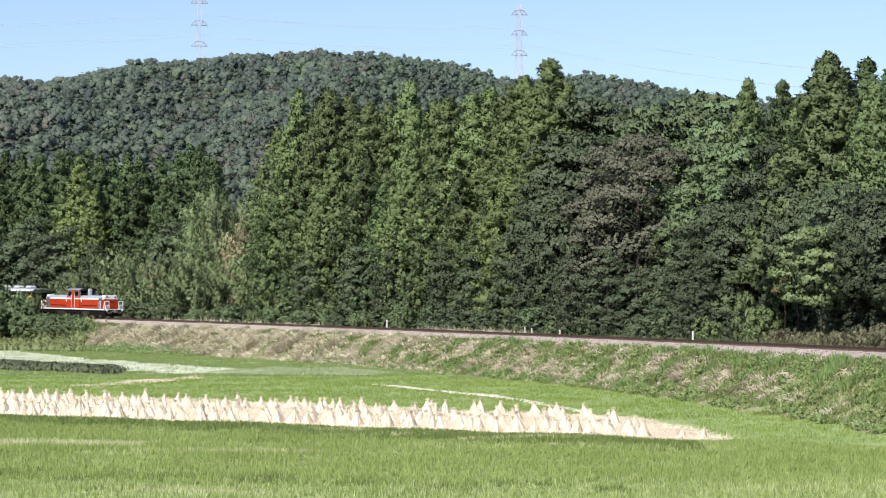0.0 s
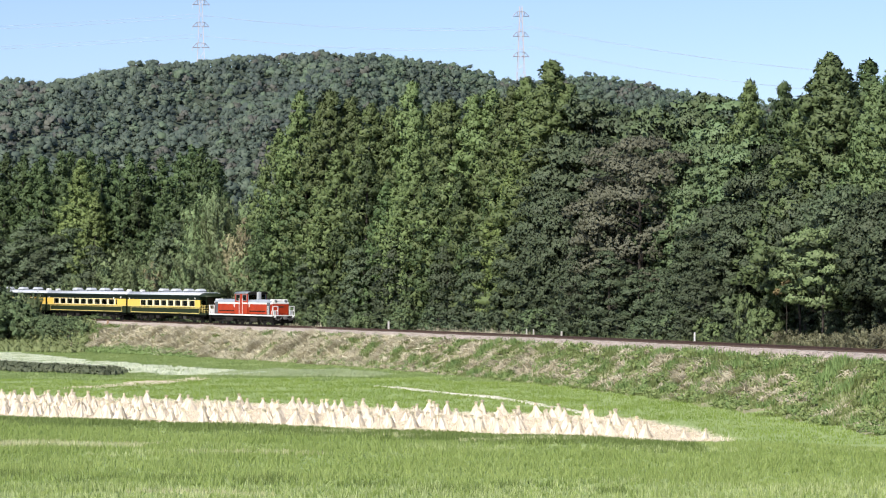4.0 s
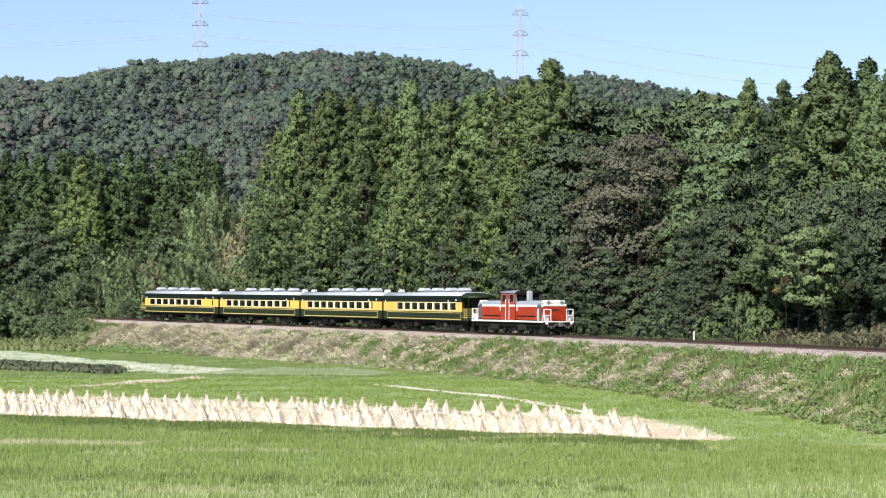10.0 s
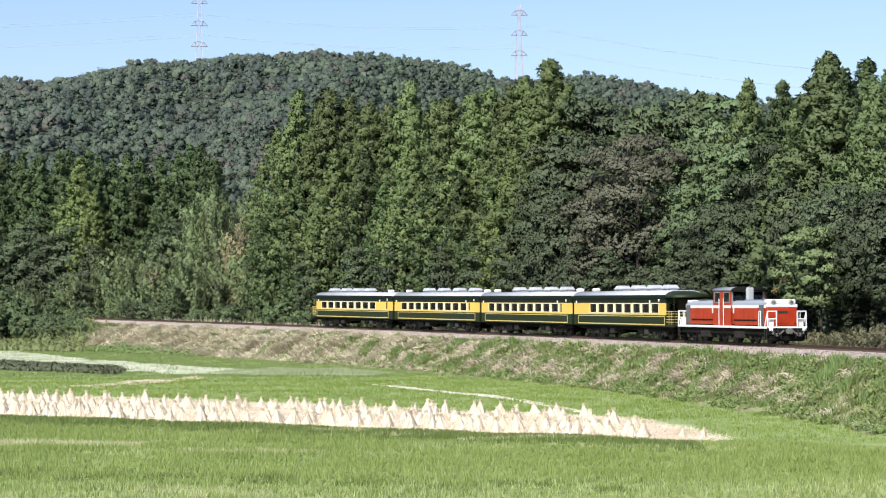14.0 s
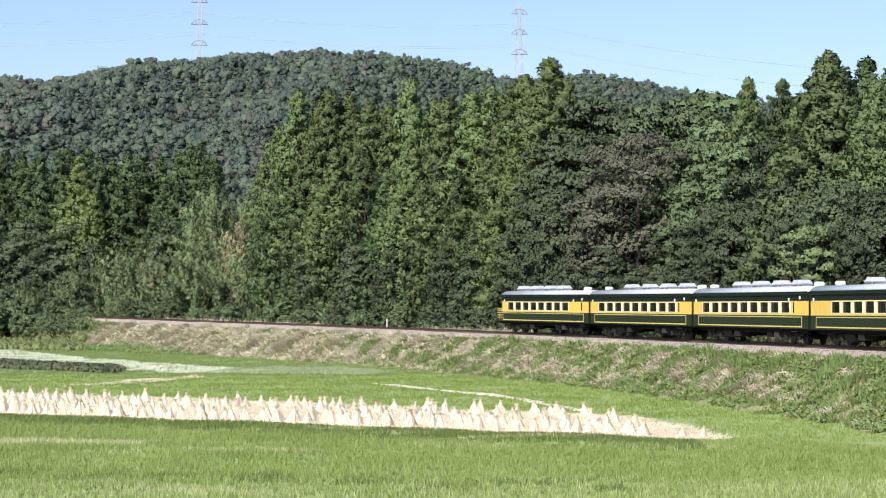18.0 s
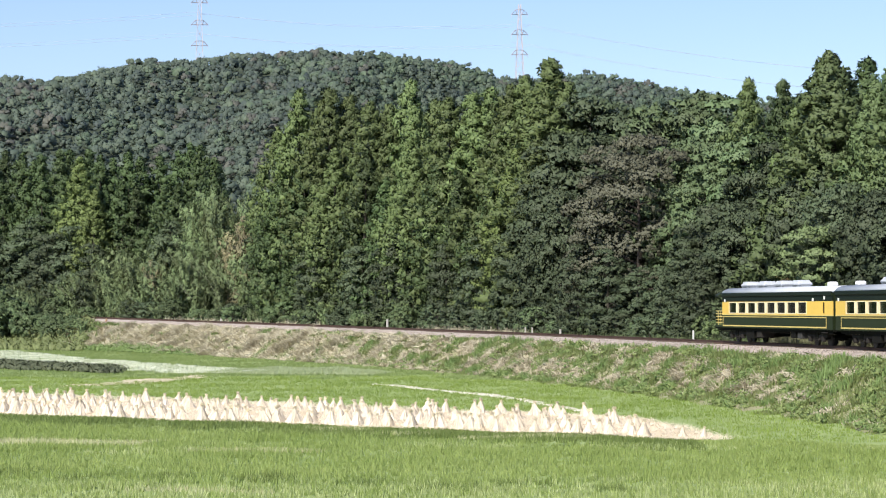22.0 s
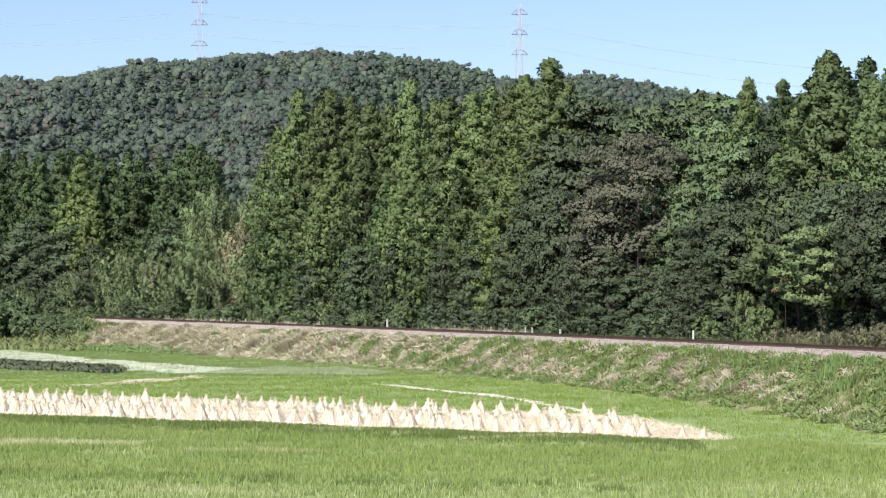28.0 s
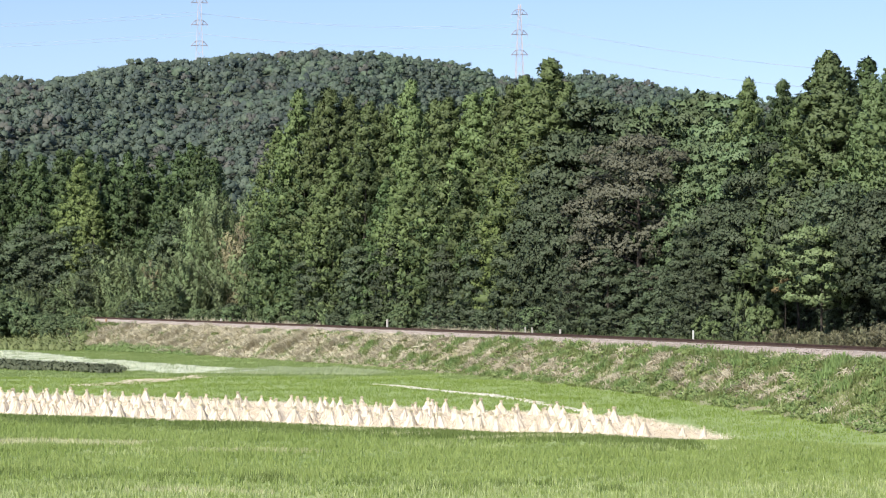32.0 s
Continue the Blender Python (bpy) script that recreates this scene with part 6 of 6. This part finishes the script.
        for y in (-1, 1):
            fr = [((sgn * 8.38, y * 1.34, 1.15), (sgn * 8.38, y * 1.34, 2.15)), ((sgn * 8.38, y * 1.34, 2.15), (sgn * 8.38, y * 0.72, 2.15)), ((sgn * 8.38, y * 0.72, 2.15), (sgn * 8.38, y * 0.72, 1.15)),
                  ((sgn * 8.38, y * 1.34, 1.65), (sgn * 8.38, y * 0.72, 1.65)), ((sgn * 8.38, y * 1.34, 2.15), (sgn * 7.9, y * 1.34, 1.16))]
            part("end_handrail", rods(fr, 0.042, 6), P_WHITE, ob, "white end handrail")
            part("step_ladder", add_box(add_box(add_box(box(*sorted((sgn * 8.0, sgn * 8.30)), *sorted((y * 1.12, y * 1.42)), 0.34, 0.38), *sorted((sgn * 8.0, sgn * 8.30)), *sorted((y * 1.12, y * 1.42)), 0.66, 0.70),
                                                    *sorted((sgn * 8.30, sgn * 8.34)), *sorted((y * 1.36, y * 1.42)), 0.30, 1.0), *sorted((sgn * 7.98, sgn * 8.02)), *sorted((y * 1.36, y * 1.42)), 0.30, 1.0), P_GEAR, ob, "dark step ladder")
            part("side_rail", rods([((sgn * 7.0, y * 1.38, 1.16), (sgn * 7.0, y * 1.38, 2.15)), ((sgn * 7.3, y * 1.38, 1.16), (sgn * 7.3, y * 1.38, 2.15)), ((sgn * 7.0, y * 1.38, 2.15), (sgn * 7.3, y * 1.38, 2.15))], 0.03, 6), P_WHITE, ob, "white side rail")
            part("brake_hose", rods([((sgn * 8.46, y * 0.5, 0.85), (sgn * 8.66, y * 0.52, 0.65)), ((sgn * 8.66, y * 0.52, 0.65), (sgn * 8.62, y * 0.5, 0.4))], 0.035, 6), P_GEAR, ob)
        part("coupler", add_box(box(*sorted((sgn * 8.4, sgn * 8.80)), -0.12, 0.12, 0.76, 0.98, bevel=0.04), *sorted((sgn * 8.74, sgn * 9.02)), -0.20, 0.16, 0.68, 1.06, bevel=0.06), P_PIPE, ob, "dusty grey coupler")
        for y in (-0.95, -0.7, 0.7, 0.95):
            part("air_cock", rods([((sgn * 8.46, y, 0.92), (sgn * 8.60, y, 0.88)), ((sgn * 8.60, y, 0.88), (sgn * 8.62, y * 0.97, 0.52))], 0.05, 6), P_GEAR, ob, "dull air hose and cock")
        for y in (-1.03, 1.03):
            part("marker_box", box(*sorted((sgn * 8.06, sgn * 8.30)), y - 0.17, y + 0.17, 1.17, 1.62, bevel=0.03), P_WHITE, ob, "white sand filler box")
        for y0, z0, y1, z1 in ((-1.25, 0.98, -0.75, 0.55), (-0.62, 0.60, -0.30, 0.92), (0.30, 0.92, 0.66, 0.58), (0.78, 0.55, 1.22, 0.96), (-1.1, 0.70, -0.5, 0.70), (0.5, 0.72, 1.1, 0.72)):
            part("front_pipe", rods([((sgn * 8.55, y0, z0), (sgn * 8.60, y1, z1))], 0.05, 6), P_PIPE, ob, "dusty air pipe")
        for y in (-1.15, 1.15):
            part("lamp_bracket", box(*sorted((sgn * 8.46, sgn * 8.60)), y - 0.12, y + 0.12, 0.88, 1.12, bevel=0.03), P_WHITE, ob, "white lamp bracket")
        part("pilot", box(*sorted((sgn * 8.2, sgn * 8.42)), -1.2, 1.2, 0.22, 0.60, bevel=0.06), P_BLACK, ob, "black rail guard plough")
    # cab
    before = set(ob.children)
    part("cab_side", box(-1.65, 1.65, -1.40, -1.33, 1.16, 2.75, bevel=0.01), P_RED, ob, "orange-red cab side")
    part("cab_side", box(-1.65, 1.65, 1.33, 1.40, 1.16, 2.75, bevel=0.01), P_RED, ob, "orange-red cab side")
    for y in (-1, 1):
        a, b = sorted((y * 1.33, y * 1.40))
        for q0, q1 in ((-1.65, -1.40), (-0.32, 0.32), (1.40, 1.65)):
            part("cab_pillar", box(q0, q1, a, b, 2.75, 3.42), P_RED, ob)
        part("cab_header", box(-1.65, 1.65, a, b, 3.42, 3.56), P_RED, ob)
        for q0, q1 in ((-1.40, -0.32), (0.32, 1.40)):
            fy = sorted((y * 1.38, y * 1.415))
            f = part("cab_window", add_box(add_box(add_box(box(q0, q1, *fy, 2.72, 2.77), q0, q1, *fy, 3.40, 3.45), q0, q0 + 0.05, *fy, 2.75, 3.42), q1 - 0.05, q1, *fy, 2.75, 3.42), P_HOODGREY, ob, "grey sliding cab window frame")
            part("pane", box(q0, q1, *sorted((y * 1.35, y * 1.365)), 2.75, 3.42), GLASS, f)
        part("cab_stripe", box(-1.66, 1.66, *sorted((y * 1.40, y * 1.412)), 2.36, 2.54), P_WHITE, ob, "white cab stripe")
        for xx in (-0.42, 0.42):
            part("door_rail", rods([((xx, y * 1.46, 1.2), (xx, y * 1.46, 3.0))], 0.035, 6), P_WHITE, ob, "white door grab rail")
        part("cab_door", box(-0.34, 0.34, *sorted((y * 1.40, y * 1.415)), 1.2, 3.3, bevel=0.006), P_RED, ob)
    for sgn in (-1, 1):
        a, b = sorted((sgn * 1.58, sgn * 1.65))
        part("cab_front", box(a, b, -1.33, 1.33, 2.4, 2.85), P_HOODGREY, ob, "grey cab front")
        part("cab_front_header", box(a, b, -1.33, 1.33, 3.46, 3.56), P_GRILLE, ob)
        for q in (-1.33, -0.06, 1.21):
            part("cab_front_pillar", box(a, b, q, q + 0.12, 2.85, 3.46), P_HOODGREY, ob)
        for q in (-1.21, 0.06):
            bm = box(*sorted((sgn * 1.62, sgn * 1.635)), q, q + 1.15, 2.85, 3.46)
            for v in bm.verts:
                v.co.x -= sgn * 0.30 * (v.co.z - 2.85)
            part("windscreen", bm, GLASS, ob, "windscreen leaning back")
    part("cab_floor", box(-1.6, 1.6, -1.33, 1.33, 2.0, 2.1), P_INSIDE, ob)
    part("control_desk", box(-0.9, -0.3, -1.0, 0.2, 2.1, 2.8, bevel=0.05), P_HOODGREY, ob)
    part("cab_roof", prism(roof_outline(1.46, 3.54, 3.80), -1.80, 1.80), P_HOODGREY, ob, "grey curved cab roof", True)
    for sgn in (-1, 1):
        part("sun_shade", prism(roof_outline(1.47, 3.50, 3.82), *sorted((sgn * 1.79, sgn * 1.98))), P_BLACK, ob, "black sun shade over the windscreen", True)
    for child in set(ob.children) - before:
        for q in (child, *child.children):
            for v in q.data.vertices:
                v.co.y *= 0.89
    part("exhaust_stack", box(2.75, 3.10, -0.62, -0.14, 2.86, 3.74, bevel=0.08), P_STACK, ob, "pale square exhaust stack")
    part("exhaust_pipe", rods([((2.92, -0.38, 3.70), (2.92, -0.38, 3.82))], 0.12, 10), P_GRILLE, ob)
    part("horn", rods([((-0.6, -0.4, 3.95), (0.1, -0.4, 3.95)), ((-0.4, -0.4, 3.82), (-0.4, -0.4, 3.95))], 0.06, 8), P_STEEL, ob)
    # running gear
    for xb in (-5.9, 0.0, 5.9):
        bogie(ob, xb, 2.2)
    for y in (-1, 1):
        part("skirt", box(-7.9, 7.9, *sorted((y * 1.16, y * 1.24)), 0.62, 0.90, bevel=0.02), P_BLACK, ob, "black frame skirt")
    for xa, l in ((-3.2, 1.9), (3.2, 1.9)):
        for y in (-1, 1):
            part("fuel_tank", box(xa - l / 2, xa + l / 2, *sorted((y * 0.4, y * 1.26)), 0.34, 0.86, bevel=0.06), P_GEAR, ob, "dusty grey fuel tank")
    return ob


COACH_D = coach("dark green and yellow observation coach with open front deck", True, False, (6.4, 3.4, 0.1, -3.2), (-9.1,), (-6.95, 7.85, 8))
COACH_C = coach("dark green and yellow coach with gold lining and curtains", False, False, (6.0, 2.6, -1.0, -4.6), (-10.0, 8.8), (-8.75, 7.65, 9))
COACH_B = coach("dark green and yellow coach with cream curtains drawn aside", False, False, (6.3, 2.6, -1.1, -4.8), (-10.0, 9.0), (-8.75, 7.65, 9))
COACH_A = coach("dark green and yellow observation coach with open rear deck", False, True, (1.9, -1.0, -4.1, -7.2), (7.0,), (-7.75, 6.45, 8))
LOCO = locomotive()
TRAIN = ((LOCO, 30.35, 5.9), (COACH_D, 10.65, 7.0), (COACH_C, -10.65, 7.0), (COACH_B, -31.95, 7.0), (COACH_A, -53.25, 7.0))


# ---- what moves ----
def train_s(t):
    u = t - 13
    return -0.55 + 11.43547 * u + 0.01705 * u * u - 0.00006 * u ** 3


def vehicle_pose(s, half):
    """A vehicle that stands on the track with its bogies at s - half and s + half."""
    a, b = on_track(s - half), on_track(s + half)
    d = b - a
    m = (a + b) / 2
    return pose(m.x, m.y, m.z, 0, -math.degrees(math.asin(d.z / d.length)), math.degrees(math.atan2(d.y, d.x)))


def motions():
    for thing, offset, half in TRAIN:
        walk(thing, [(t, vehicle_pose(train_s(t) + offset, half)) for t in [k * 0.5 for k in range(65)]])
    turn = [(k / 30, math.degrees((train_s(k / 30) - train_s(0)) / WHEEL_R)) for k in range(0, 961)]
    for wheel, x in SPIN:
        walk(wheel, [(t, pose(x, 0, WHEEL_R, 0, a % 360, 0)) for t, a in turn])


motions()
